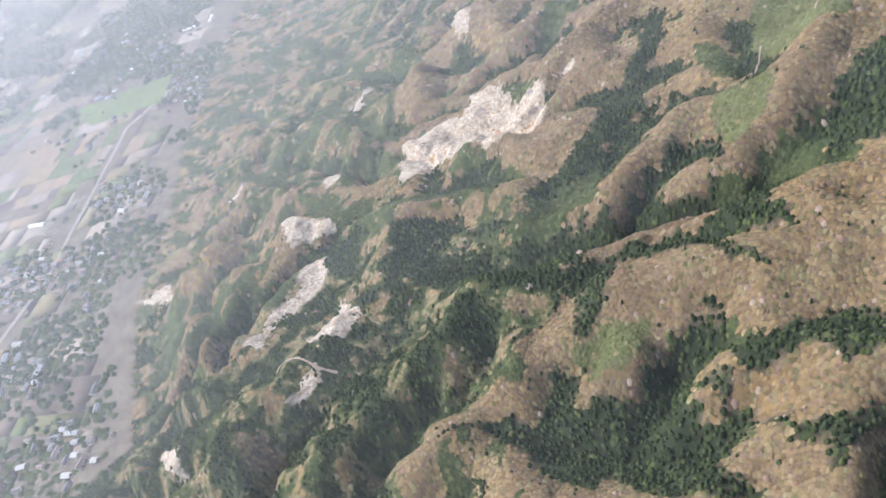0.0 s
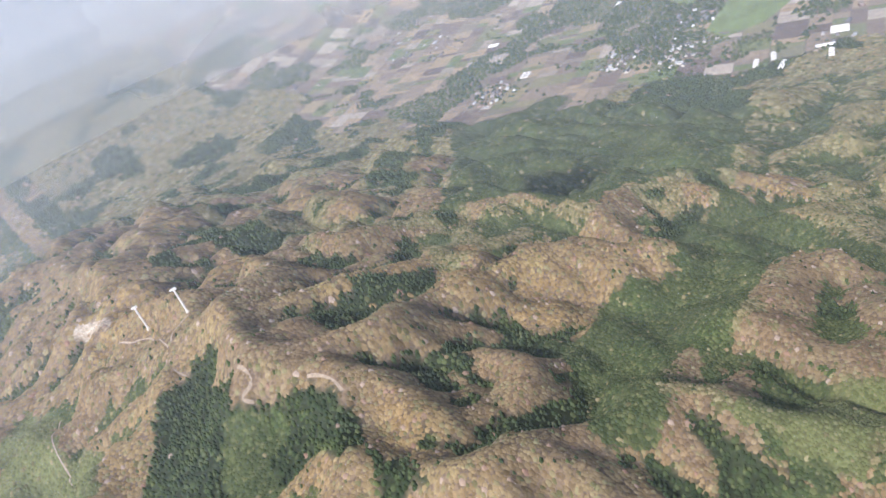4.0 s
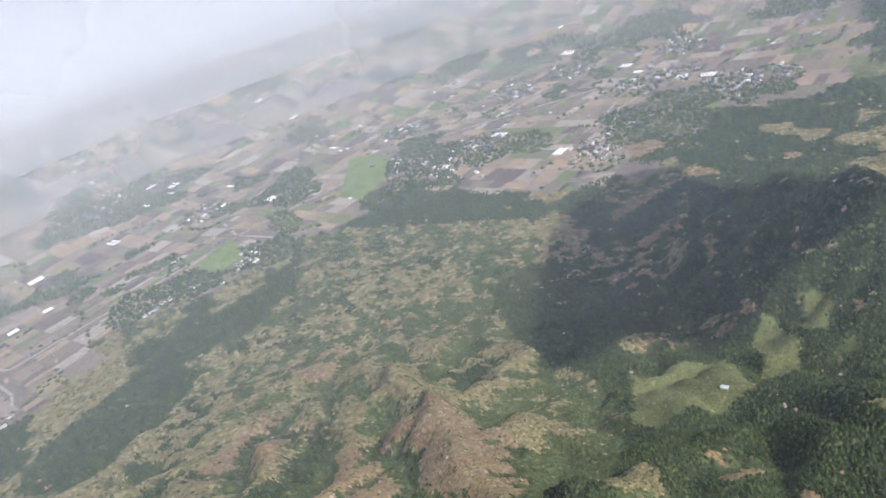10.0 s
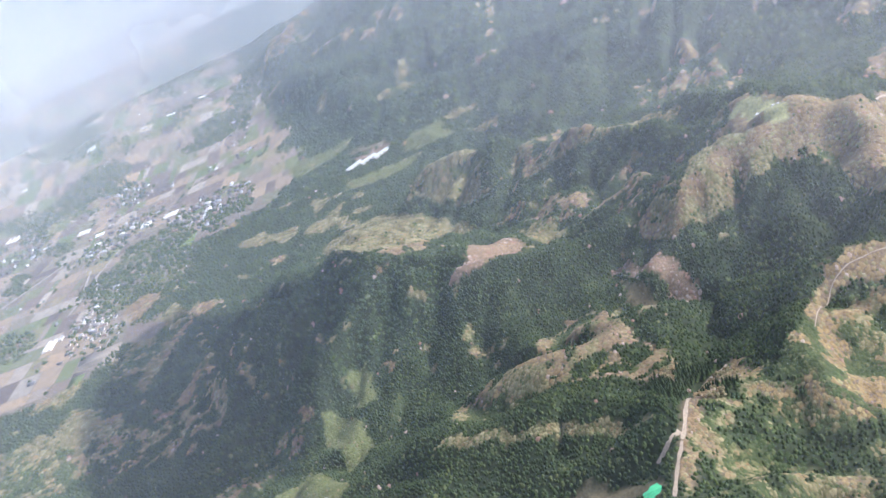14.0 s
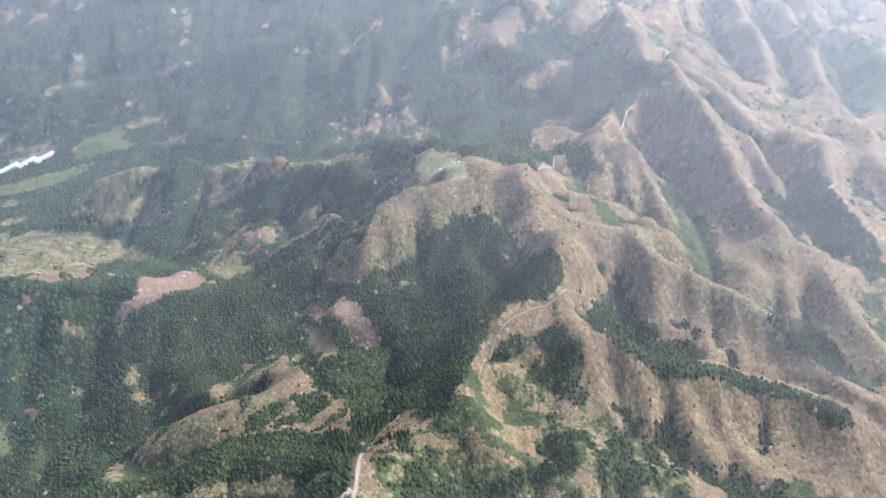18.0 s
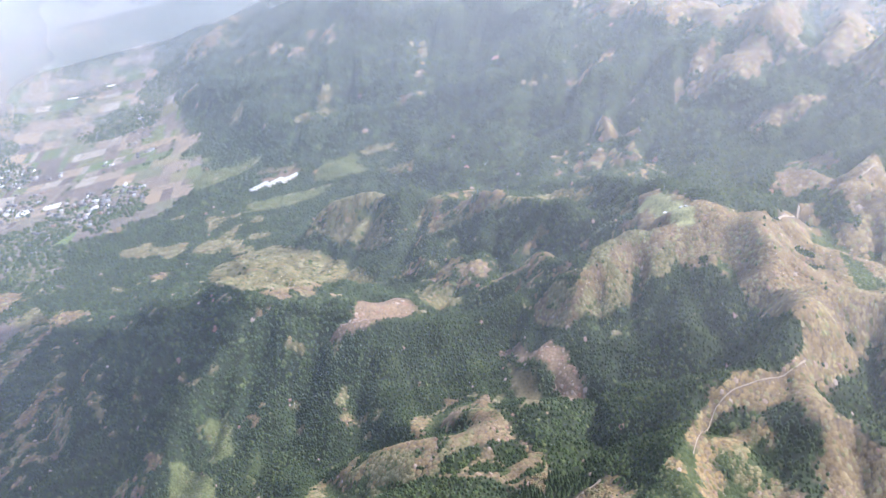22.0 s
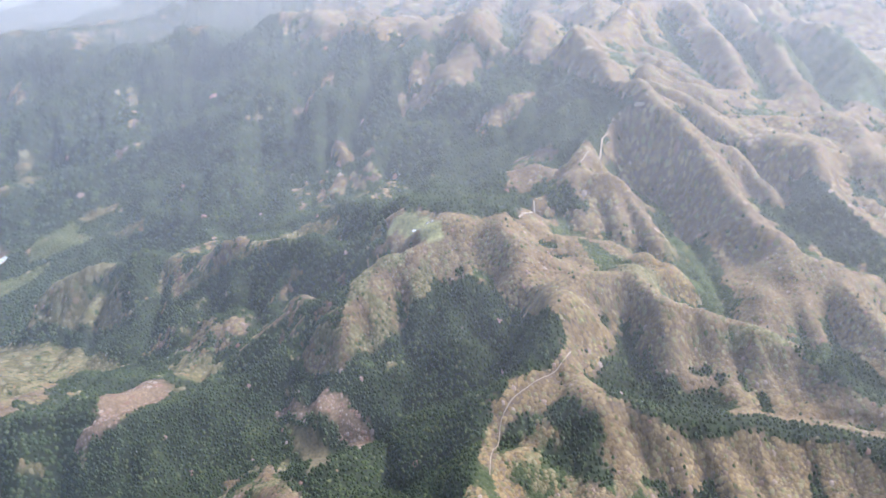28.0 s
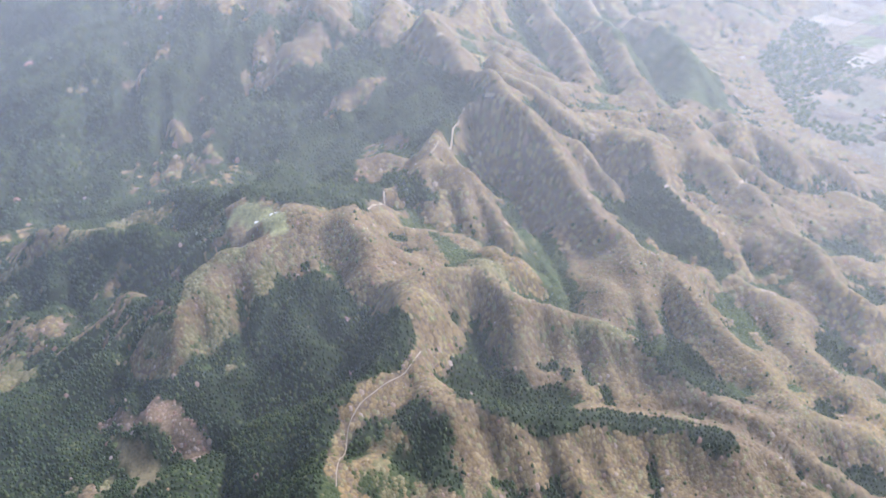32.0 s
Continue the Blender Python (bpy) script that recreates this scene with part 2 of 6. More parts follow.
SPURS.append((14, 55, [(-143, 1125), (-203, 896), (-231, 749)]))
SPURS.append((24, 45, [(-75, 709), (-97, 582), (-120, 514), (-165, 479)]))
SPURS.append((16, 55, [(-369, 701), (-288, 768), (-233, 843)]))
SPURS.append((20, 55, [(-233, 481), (-199, 579), (-183, 649)]))
SPURS.append((-28, 45, [(-289, 526), (-251, 573), (-219, 647)]))
SPURS.append((-20, 45, [(-192, 491), (-156, 532), (-131, 550)]))
SPURS.append((-18, 35, [(-147, 450), (-77, 456), (-53, 467), (6, 459)]))
SPURS.append((-20, 40, [(-133, 486), (-97, 495), (-56, 507), (-6, 501), (45, 486)]))
SPURS.append((20, 55, [(-78, 482), (-15, 480), (59, 461), (96, 463)]))
SPURS.append((24, 55, [(-169, 453), (-66, 428), (-9, 433), (55, 403)]))
SPURS.append((14, 40, [(-2, 340), (47, 333), (83, 284)]))
SPURS.append((-24, 40, [(-36, 363), (-11, 375), (49, 344), (86, 303)]))
SPURS.append((-18, 40, [(59, 374), (89, 362), (130, 319), (140, 298)]))
SPURS.append((-16, 40, [(83, 392), (110, 428), (149, 455), (184, 432)]))
SPURS.append((18, 55, [(101, 388), (133, 398), (166, 383), (209, 386)]))
SPURS.append((16, 55, [(219, 856), (255, 698), (330, 671)]))
SPURS.append((14, 55, [(314, 913), (399, 855), (526, 877)]))
SPURS.append((18, 55, [(186, 524), (249, 586), (386, 661), (443, 616)]))
SPURS.append((-16, 45, [(225, 438), (262, 522), (323, 609)]))
SPURS.append((24, 55, [(-128, 447), (-80, 462), (-31, 488), (2, 479)]))
SPURS.append((22, 55, [(-160, 445), (-93, 416), (-37, 442), (6, 440)]))
SPURS.append((16, 35, [(-197, 401), (-192, 447), (-171, 448)]))
SPURS.append((16, 35, [(-196, 370), (-158, 397), (-116, 398), (-92, 385)]))
SPURS.append((20, 55, [(-83, 360), (-48, 384), (7, 429)]))
SPURS.append((22, 55, [(-88, 333), (-41, 337), (13, 350)]))
SPURS.append((20, 40, [(-328, 214), (-292, 245), (-247, 266), (-229, 242)]))
SPURS.append((16, 40, [(-82, 271), (-60, 297), (-21, 291)]))
SPURS.append((14, 55, [(-258, 301), (-209, 316), (-161, 316), (-112, 301)]))
SPURS.append((20, 45, [(-293, 398), (-232, 433)]))
SPURS.append((-24, 40, [(-250, 260), (-192, 261), (-148, 269), (-93, 270), (-56, 249)]))
SPURS.append((-20, 38, [(-101, 323), (-74, 311), (-25, 297), (15, 296)]))
SPURS.append((-20, 38, [(-95, 356), (-65, 347), (-23, 357), (9, 365)]))
SPURS.append((-16, 30, [(-165, 445), (-110, 434), (-63, 430)]))
SPURS.append((-26, 55, [(-475, 468), (-347, 448), (-261, 464), (-179, 477), (-111, 487)]))
SPURS.append((20, 55, [(-444, 200), (-406, 256), (-356, 317), (-336, 395)]))
SPURS.append((18, 55, [(-566, 215), (-526, 325), (-484, 453)]))
SPURS.append((16, 55, [(-659, 310), (-675, 514), (-495, 504)]))
SPURS.append((-16, 45, [(-489, 200), (-456, 296), (-415, 377)]))
SPURS.append((-16, 45, [(-737, 315), (-700, 433), (-618, 544)]))
SPURS.append((20, 45, [(329, 610), (416, 631), (478, 588), (538, 524)]))
SPURS.append((16, 55, [(480, 884), (554, 870), (594, 802)]))
SPURS.append((18, 55, [(651, 700), (773, 702), (856, 618)]))
SPURS.append((22, 60, [(459, 374), (608, 394), (664, 359), (537, 261)]))
SPURS.append((12, 55, [(331, 353), (343, 288), (341, 269)]))
SPURS.append((-12, 50, [(856, 608), (727, 508), (693, 371), (631, 279), (588, 201)]))
SPURS.append((-8, 50, [(355, 473), (463, 488), (590, 491), (846, 604)]))
SPURS.append((-6, 35, [(386, 573), (465, 582), (542, 564)]))
SPURS.append((10, 55, [(436, 208), (450, 165), (459, 131)]))
SPURS.append((18, 55, [(1488, 376), (1591, 201), (1470, -31)]))
SPURS.append((16, 55, [(1190, 540), (1101, 402), (1010, 285)]))
SPURS.append((20, 50, [(1487, 398), (1651, 242), (1791, 65), (1768, -69)]))
SPURS.append((34, 60, [(-454, -2511), (-369, -2044), (-229, -1620)]))
SPURS.append((30, 55, [(-452, -1930), (-355, -1850), (-233, -1626)]))
SPURS.append((34, 60, [(-614, -2013), (-600, -1858), (-556, -1588)]))
SPURS.append((34, 60, [(-749, -2106), (-709, -1770), (-645, -1499)]))
SPURS.append((34, 60, [(-859, -1980), (-862, -1744), (-823, -1595)]))
SPURS.append((30, 60, [(-130, -2704), (-87, -1964), (-36, -1845)]))
SPURS.append((26, 55, [(-286, -2607), (-167, -1746), (-136, -1731)]))
SPURS.append((-40, 55, [(-428, -2058), (-312, -1846), (-206, -1711)]))
SPURS.append((-40, 55, [(-513, -1940), (-499, -1744), (-492, -1557)]))
SPURS.append((-40, 55, [(-656, -1998), (-634, -1734), (-587, -1512)]))
SPURS.append((-40, 55, [(-844, -2108), (-772, -1718), (-710, -1520)]))
SPURS.append((-34, 50, [(-212, -2617), (-118, -1759), (-90, -1754)]))
SPURS.append((14, 60, [(786, 105), (932, -34), (978, -156), (1123, -376)]))
SPURS.append((12, 60, [(930, 295), (1110, 265), (1670, 180), (1814, 11)]))
SPURS.append((12, 50, [(586, 172), (652, 96), (646, -51), (598, -92)]))
SPURS.append((10, 50, [(1140, -12), (1203, -115), (1320, -281)]))
SPURS.append((-14, 40, [(846, 115), (1117, 25), (1424, -45), (1487, -85)]))
SPURS.append((-12, 40, [(841, 249), (727, 132), (679, 44), (671, -149), (780, -237)]))
SPURS.append((-12, 40, [(972, 9), (937, -54), (991, -161), (1118, -250)]))


# where the slopes end and the plain begins, in the east and in the west: y, x
EAST_FOOT = ((-3400, -2540, -2030, -1650, -1470, -1290, -900, -760, -560, -310, -20, 150, 400, 650, 900, 1100, 1450, 1850, 2600),
             (3000, 2290, 1780, 1720, 1880, 1815, 1820, 2130, 2290, 2400, 2280, 2220, 2160, 1980, 1790, 1650, 1570, 1430, 1200))
WEST_FOOT = ((-3600, -3000, -2300, -1900, -1500, -1200, -700, 0, 230, 485, 685, 960, 1250, 1660, 2300), (-3200, -2700, -1800, -1250, -1100, -1150, -1250, -1100, -1000, -1250, -1350, -1550, -1700, -1900, -1700))


def base_height(px, py):
    qx = px + 18 * wave(px / 180, py / 180, 5)
    qy = py + 18 * wave(px / 180, py / 180, 6)
    h = np.zeros_like(px)
    for line, foot, power in CRESTS:
        h = np.maximum(h, seg_tent(qx, qy, line, foot, power))
    return h


def height(px, py):
    px, py = np.asarray(px, float), np.asarray(py, float)
    h = base_height(px, py)
    slope = np.clip(h / 60, 0, 1)
    up, cut = np.zeros_like(px), np.zeros_like(px)
    for amp, wide, line in SPURS:
        for (x0, y0), (x1, y1) in zip(line[:-1], line[1:]):
            near = (px > min(x0, x1) - 2.5 * wide) & (px < max(x0, x1) + 2.5 * wide) & (py > min(y0, y1) - 2.5 * wide) & (py < max(y0, y1) + 2.5 * wide)
            if not near.any():
                continue
            ax, ay, dx, dy = px[near] - x0, py[near] - y0, x1 - x0, y1 - y0
            u = np.clip((ax * dx + ay * dy) / (dx * dx + dy * dy + 1e-6), 0, 1)
            d = np.hypot(ax - u * dx, ay - u * dy) / wide
            g = amp * (np.exp(-d * d) if amp > 0 else np.exp(-1.4 * d))
            if amp > 0:
                up[near] = np.maximum(up[near], g)
            else:
                cut[near] = np.minimum(cut[near], g)
    free = 1 - np.clip((up - cut) / 18, 0, 1)
    ridged = np.abs(wave(px / 125 + 0.4 * wave(px / 90, py / 90, 3), py / 125 + 0.4 * wave(px / 90, py / 90, 4), 8)) * 2 - 0.8
    broad = (1 - np.abs(wave(px / 330 + 0.5 * wave(px / 200, py / 200, 13), py / 330, 12)) * 2) * np.clip((-1350 - py) / 500, 0, 1)
    fine = wave(px / 45, py / 45, 9) + 6.0 * (np.abs(wave(px / 66 + 0.4 * wave(px / 40, py / 40, 15), py / 66 + 0.4 * wave(px / 40, py / 40, 17), 16)) - 0.35) * np.clip(h / 120, 0, 1)
    east = np.interp(py, *EAST_FOOT)
    west = np.interp(py, *WEST_FOOT)
    foot = np.clip((east - px) / 350, 0, 1) * np.clip((px - west) / 350, 0, 1)
    foot = foot * foot * (3 - 2 * foot)
    reach = np.clip((np.hypot(px - 70, py + 50) - 2900) / 1750, 0, 1.1)
    return 430 * reach ** 1.7 + foot * (h + slope * (1.6 * (up + cut) + 24 * ridged * (0.4 + 0.6 * free) + 46 * broad + 3 * fine))

# ---- rain has cut gullies into the slopes ----
EX0, EY0, ESTEP = -1900.0, -3900.0, 12.5
EXS, EYS = np.arange(EX0, 2300, ESTEP), np.arange(EY0, 2300, ESTEP)


def erode(z0, rounds=8, strength=0.15, spread=0.055):
    """Water runs to the lowest neighbour and lowers its bed; the sides creep after it."""
    rows, cols = z0.shape
    z = z0.copy()
    n = rows * cols
    shift = [(a, b) for a in (-1, 0, 1) for b in (-1, 0, 1) if a or b]
    ids = np.arange(n).reshape(rows, cols)
    for _ in range(rounds):
        best, to, run = np.zeros_like(z), ids.copy(), np.full(z.shape, ESTEP)
        for a, b in shift:
            dist = ESTEP * math.hypot(a, b)
            q = np.full(z.shape, 1e9)
            q[max(0, -a):rows - max(0, a), max(0, -b):cols - max(0, b)] = z[max(0, a):rows + min(0, a), max(0, b):cols + min(0, b)]
            s = (z - q) / dist
            m = s > best
            best[m], run[m] = s[m], dist
            to[m] = ids[m] + a * cols + b
        order = np.argsort(z, axis=None)
        tl, area = to.ravel().tolist(), [1.0] * n
        for i in order[::-1].tolist():
            j = tl[i]
            if j != i:
                area[j] += area[i]
        k = strength * np.sqrt(np.minimum(np.array(area), 900)) * ESTEP / run.ravel()
        kl, zl = k.tolist(), z.ravel().tolist()
        for i in order.tolist():
            j = tl[i]
            if j != i and zl[j] < zl[i]:
                zl[i] = (zl[i] + kl[i] * zl[j]) / (1 + kl[i])
        z = np.array(zl).reshape(rows, cols)
        p = np.pad(z, 1, mode="edge")
        z = z + spread * (p[:-2, 1:-1] + p[2:, 1:-1] + p[1:-1, :-2] + p[1:-1, 2:] - 4 * z)
    return z


E_X, E_Y = np.meshgrid(EXS, EYS)
E_RAW = height(E_X, E_Y)
E_CUT = erode(E_RAW + 2.5 * wave(E_X / 17, E_Y / 17, 51)) - E_RAW


def blurred(z, times, k):
    """Box means of 2k+1 cells, several times over."""
    for _ in range(times):
        for axis in (0, 1):
            p = np.cumsum(np.pad(z, [(k + 1, k) if a == axis else (0, 0) for a in (0, 1)], mode="edge"), axis=axis)
            z = (p[2 * k + 1:] - p[:-2 * k - 1]) / (2 * k + 1) if axis == 0 else (p[:, 2 * k + 1:] - p[:, :-2 * k - 1]) / (2 * k + 1)
    return z


E_CUT = np.clip(1.6 * (E_CUT - 0.9 * blurred(E_CUT, 2, 7)), -38, 9)
E_EDGE = np.clip(np.minimum(np.minimum(E_X - EX0, 2300 - E_X), np.minimum(E_Y - EY0, 2300 - E_Y)) / 300, 0, 1)
# softer ground on the eastern foothills and in the far south
E_SOFT = 1 - 0.55 * np.clip((E_X - 330) / 200, 0, 1) - 0.4 * np.clip((-1450 - E_Y) / 300, 0, 1) * np.clip((330 - E_X) / 200, 0, 1)
E_CUT *= E_SOFT * E_EDGE * (1 - np.exp(-((E_X - 125) ** 2 + (E_Y + 1060) ** 2) / 80 ** 2))


def land(px, py):
    """Height of the land with its gullies."""
    px, py = np.asarray(px, float), np.asarray(py, float)
    fx, fy = np.clip((px - EX0) / ESTEP, 0, len(EXS) - 1.001), np.clip((py - EY0) / ESTEP, 0, len(EYS) - 1.001)
    i, j = fx.astype(int), fy.astype(int)
    u, v = fx - i, fy - j
    cut = (E_CUT[j, i] * (1 - u) + E_CUT[j, i + 1] * u) * (1 - v) + (E_CUT[j + 1, i] * (1 - u) + E_CUT[j + 1, i + 1] * u) * v
    return height(px, py) + cut


E_ALL = E_RAW + E_CUT
E_DIP = blurred(E_ALL, 2, 4) - E_ALL


def dip(px, py):
    """How far a place lies below the mean of its surroundings: gullies above zero."""
    i = np.clip(np.rint((px - EX0) / ESTEP), 0, len(EXS) - 1).astype(int)
    j = np.clip(np.rint((py - EY0) / ESTEP), 0, len(EYS) - 1).astype(int)
    return E_DIP[j, i]
# stands of trees, clearings, meadows and quarries
AREAS = []
AREAS.append(("dec", [(361, -936), (277, -957), (208, -1075), (162, -1086), (95, -1000), (81, -991), (138, -951), (204, -908), (259, -870), (293, -898)]))
AREAS.append(("lawn", [(194, -1090), (161, -1089), (114, -1026), (95, -1002), (119, -1001), (134, -1015), (171, -1078)]))
AREAS.append(("dec", [(487, -1109), (436, -1168), (318, -1103), (264, -1085), (208, -1075), (267, -959), (350, -996), (450, -1066)]))
AREAS.append(("tan", [(1003, -1443), (872, -1462), (637, -1359), (508, -1280), (431, -1253), (639, -1246), (724, -1268)]))
AREAS.append(("con", [(-161, 1724), (-34, 1703), (-116, 1572), (-195, 1598), (-257, 1630)]))
AREAS.append(("con", [(-496, 468), (-402, 460), (-283, 386), (-223, 408), (-209, 477), (-135, 446), (-109, 501), (-133, 503), (-188, 510), (-237, 485), (-294, 490), (-378, 505), (-451, 506), (-499, 487)]))
AREAS.append(("con", [(-269, 260), (-222, 278), (-194, 279), (-153, 283), (-109, 283), (-83, 275), (-64, 256), (-48, 246), (-105, 234), (-151, 270), (-184, 236), (-212, 231), (-238, 257)]))
AREAS.append(("con", [(-44, 356), (-22, 374), (10, 379), (12, 345), (-25, 336), (-65, 329), (-86, 335)]))
AREAS.append(("con", [(-108, 384), (-93, 375), (-79, 343), (-90, 340)]))
AREAS.append(("con", [(-103, 319), (-80, 327), (-74, 307), (-28, 292), (18, 307), (19, 300), (3, 269), (-5, 280), (-28, 289), (-73, 303)]))
AREAS.append(("con", [(-222, 401), (-196, 386), (-190, 347), (-204, 344)]))
AREAS.append(("mead", [(-201, 335), (-176, 349), (-148, 365), (-145, 338), (-174, 322)]))
AREAS.append(("grn", [(-333, 574), (-269, 564), (-215, 529), (-218, 515), (-258, 499), (-294, 490), (-320, 485)]))
AREAS.append(("grn", [(850, 614), (771, 533), (717, 372), (653, 285), (555, 262), (549, 302), (722, 460), (697, 497), (458, 387), (431, 358), (389, 287), (446, 249), (425, 229), (344, 229), (320, 275), (406, 395), (303, 366), (315, 444), (341, 466), (336, 531), (398, 532), (487, 523), (548, 503), (757, 598)]))
AREAS.append(("con", [(635, 281), (612, 196), (568, 121), (537, 118), (505, 96), (468, 80), (427, 114), (423, 146), (451, 143), (440, 191), (485, 237)]))
AREAS.append(("con", [(1281, 1905), (1515, 1555), (1241, 1074), (954, 852), (795, 894), (480, 856)]))
AREAS.append(("grn", [(-719, -1924), (-862, -1833), (-928, -1643), (-853, -1437), (-737, -1450), (-747, -1694), (-682, -1713)]))
AREAS.append(("lawn", [(212, -1092), (193, -1102), (161, -1109), (131, -1088), (120, -1022), (105, -1004), (129, -1003), (151, -1073), (182, -1089)]))
AREAS.append(("mix", [(195, -615), (132, -630), (71, -642), (51, -613), (-43, -622), (-66, -616), (-74, -548), (-101, -499), (-85, -477), (-82, -416), (216, -379), (194, -509)]))
AREAS.append(("mix", [(562, -1225), (383, -1136), (281, -1109), (265, -959), (349, -946), (474, -1047)]))
AREAS.append(("mead", [(1220, -1942), (1114, -1938), (1066, -1886), (1009, -1833), (1078, -1810), (1212, -1815)]))
AREAS.append(("mead", [(1350, -1651), (1279, -1721), (1145, -1783), (1130, -1750), (1212, -1683), (1338, -1643)]))
AREAS.append(("cut", [(1422, -1863), (1293, -1894), (1277, -1856), (1393, -1841)]))
AREAS.append(("tan", [(976, -1843), (841, -1794), (824, -1752), (938, -1799)]))
AREAS.append(("tan", [(1413, -2317), (1378, -2363), (1347, -2358), (1381, -2294)]))
AREAS.append(("tan", [(1775, -2283), (1726, -2343), (1643, -2204)]))
AREAS.append(("mead", [(1862, -2080), (1714, -2040), (1682, -1942), (1496, -1973), (1461, -1958), (1593, -1814), (1699, -1800)]))
AREAS.append(("dec", [(-990, 1645), (-479, 1599), (60, 1309), (302, 881), (572, 758), (159, 228), (-728, 837)]))
AREAS.append(("con", [(-57, 547), (-27, 630), (35, 723), (66, 738), (99, 626), (78, 602), (100, 584), (121, 564), (122, 573), (140, 553), (145, 530), (129, 484), (107, 475), (81, 548), (47, 508), (21, 507), (-22, 525), (-35, 496)]))
AREAS.append(("grn", [(61, 605), (98, 581), (106, 551), (77, 553), (47, 508), (21, 507), (26, 554)]))
AREAS.append(("dec", [(-51, 910), (1, 868), (54, 801), (33, 713), (-2, 719), (-35, 792)]))
AREAS.append(("mead", [(-144, 836), (-125, 944), (-83, 1019), (-49, 939), (-62, 838), (-29, 787), (-43, 680), (-86, 667), (-133, 718), (-149, 781)]))
AREAS.append(("mead", [(-146, 601), (-129, 645), (-86, 586), (-104, 540), (-118, 525), (-139, 575)]))
AREAS.append(("grn", [(-195, 742), (-136, 698), (-144, 652), (-176, 677)]))
AREAS.append(("con", [(-270, 839), (-234, 769), (-250, 711), (-228, 652), (-265, 585), (-302, 533), (-337, 542), (-285, 606), (-270, 721)]))
AREAS.append(("con", [(-178, 550), (-131, 553), (-121, 516), (-178, 515), (-196, 512)]))
AREAS.append(("con", [(-103, 501), (-85, 522), (-55, 478), (-76, 464), (-48, 428), (-100, 439), (-114, 461)]))
AREAS.append(("con", [(-153, 444), (-107, 418), (-63, 403), (-61, 399), (-108, 407), (-159, 444)]))
AREAS.append(("con", [(129, 484), (129, 455), (140, 430), (137, 405), (110, 412), (95, 399), (88, 409), (112, 440)]))
AREAS.append(("con", [(53, 377), (80, 391), (94, 362), (118, 350), (142, 339), (149, 326), (153, 314), (132, 313), (117, 323), (89, 353), (65, 368)]))
AREAS.append(("con", [(-41, 343), (-18, 375), (17, 364), (56, 354), (86, 328), (91, 313), (80, 296), (68, 325), (59, 345), (16, 338), (-10, 328), (-16, 329)]))
AREAS.append(("con", [(-592, 1481), (-505, 1584), (-446, 1615), (-408, 1611), (-468, 1550), (-528, 1474), (-556, 1404)]))
AREAS.append(("con", [(-257, 1626), (-199, 1702), (-115, 1714), (-105, 1655), (-89, 1335), (-193, 1559)]))
AREAS.append(("con", [(-422, 1539), (-374, 1557), (-259, 1506), (-293, 1342), (-304, 1256), (-343, 1318)]))
AREAS.append(("grn", [(-549, 1129), (-484, 1156), (-438, 1028), (-461, 951), (-491, 970)]))
AREAS.append(("grn", [(-518, 840), (-406, 764), (-399, 733), (-471, 776)]))
AREAS.append(("con", [(197, 700), (265, 679), (236, 601), (195, 652)]))
AREAS.append(("con", [(224, 577), (306, 614), (269, 577), (224, 562)]))
AREAS.append(("con", [(272, 542), (286, 548), (244, 468), (234, 471)]))
AREAS.append(("con", [(11, 453), (33, 465), (63, 448), (40, 447)]))
AREAS.append(("leafy", [(58, 422), (101, 448), (88, 409), (92, 394), (53, 377), (39, 401)]))
AREAS.append(("wild", [(-636, 304), (-631, 528), (-480, 477), (-379, 503), (-237, 413), (-221, 411), (-261, 324), (-362, 240), (-312, 192), (-1018, 125), (-926, 242)]))
AREAS.append(("con", [(-498, 441), (-440, 483), (-329, 456), (-235, 407), (-191, 436), (-143, 447), (-84, 442), (-71, 435), (-125, 409), (-195, 427), (-206, 384), (-283, 386), (-356, 414), (-452, 419)]))
AREAS.append(("con", [(-212, 371), (-199, 397), (-195, 431), (-182, 375), (-190, 347), (-204, 344)]))
AREAS.append(("con", [(-292, 239), (-266, 264), (-244, 271), (-202, 276), (-163, 287), (-133, 288), (-89, 285), (-87, 259), (-57, 256), (-45, 247), (-103, 231), (-153, 254), (-199, 232), (-223, 244), (-263, 255)]))
AREAS.append(("con", [(-86, 355), (-50, 348), (-19, 381), (10, 376), (12, 345), (-25, 338), (-58, 327), (-80, 328)]))
AREAS.append(("con", [(-109, 381), (-93, 375), (-86, 357), (-97, 359)]))
AREAS.append(("con", [(-102, 315), (-87, 322), (-69, 306), (-28, 291), (-4, 297), (17, 305), (18, 299), (7, 285), (3, 265), (-6, 266), (-11, 285), (-35, 291), (-77, 303)]))
AREAS.append(("con", [(-146, 312), (-148, 324), (-131, 341), (-125, 331)]))
AREAS.append(("mead", [(-198, 339), (-177, 352), (-152, 364), (-145, 353), (-160, 325), (-178, 315), (-202, 328)]))
AREAS.append(("grn", [(-347, 472), (-338, 499), (-291, 551), (-260, 573), (-234, 509), (-293, 482)]))
AREAS.append(("con", [(-354, 268), (-345, 288), (-324, 291), (-332, 279)]))
AREAS.append(("grn", [(-847, 365), (-757, 424), (-699, 458), (-730, 410), (-758, 347), (-978, 369)]))
AREAS.append(("grn", [(1153, 1741), (1378, 1787), (1458, 1530), (1299, 1251), (1326, 1075), (1310, 849), (845, 601), (794, 678), (704, 712), (608, 692), (592, 802), (532, 856), (478, 853)]))
AREAS.append(("dec", [(316, 907), (416, 856), (585, 795), (613, 665), (508, 580), (530, 481), (456, 540), (375, 485), (345, 524), (331, 456), (242, 365), (129, 564)]))
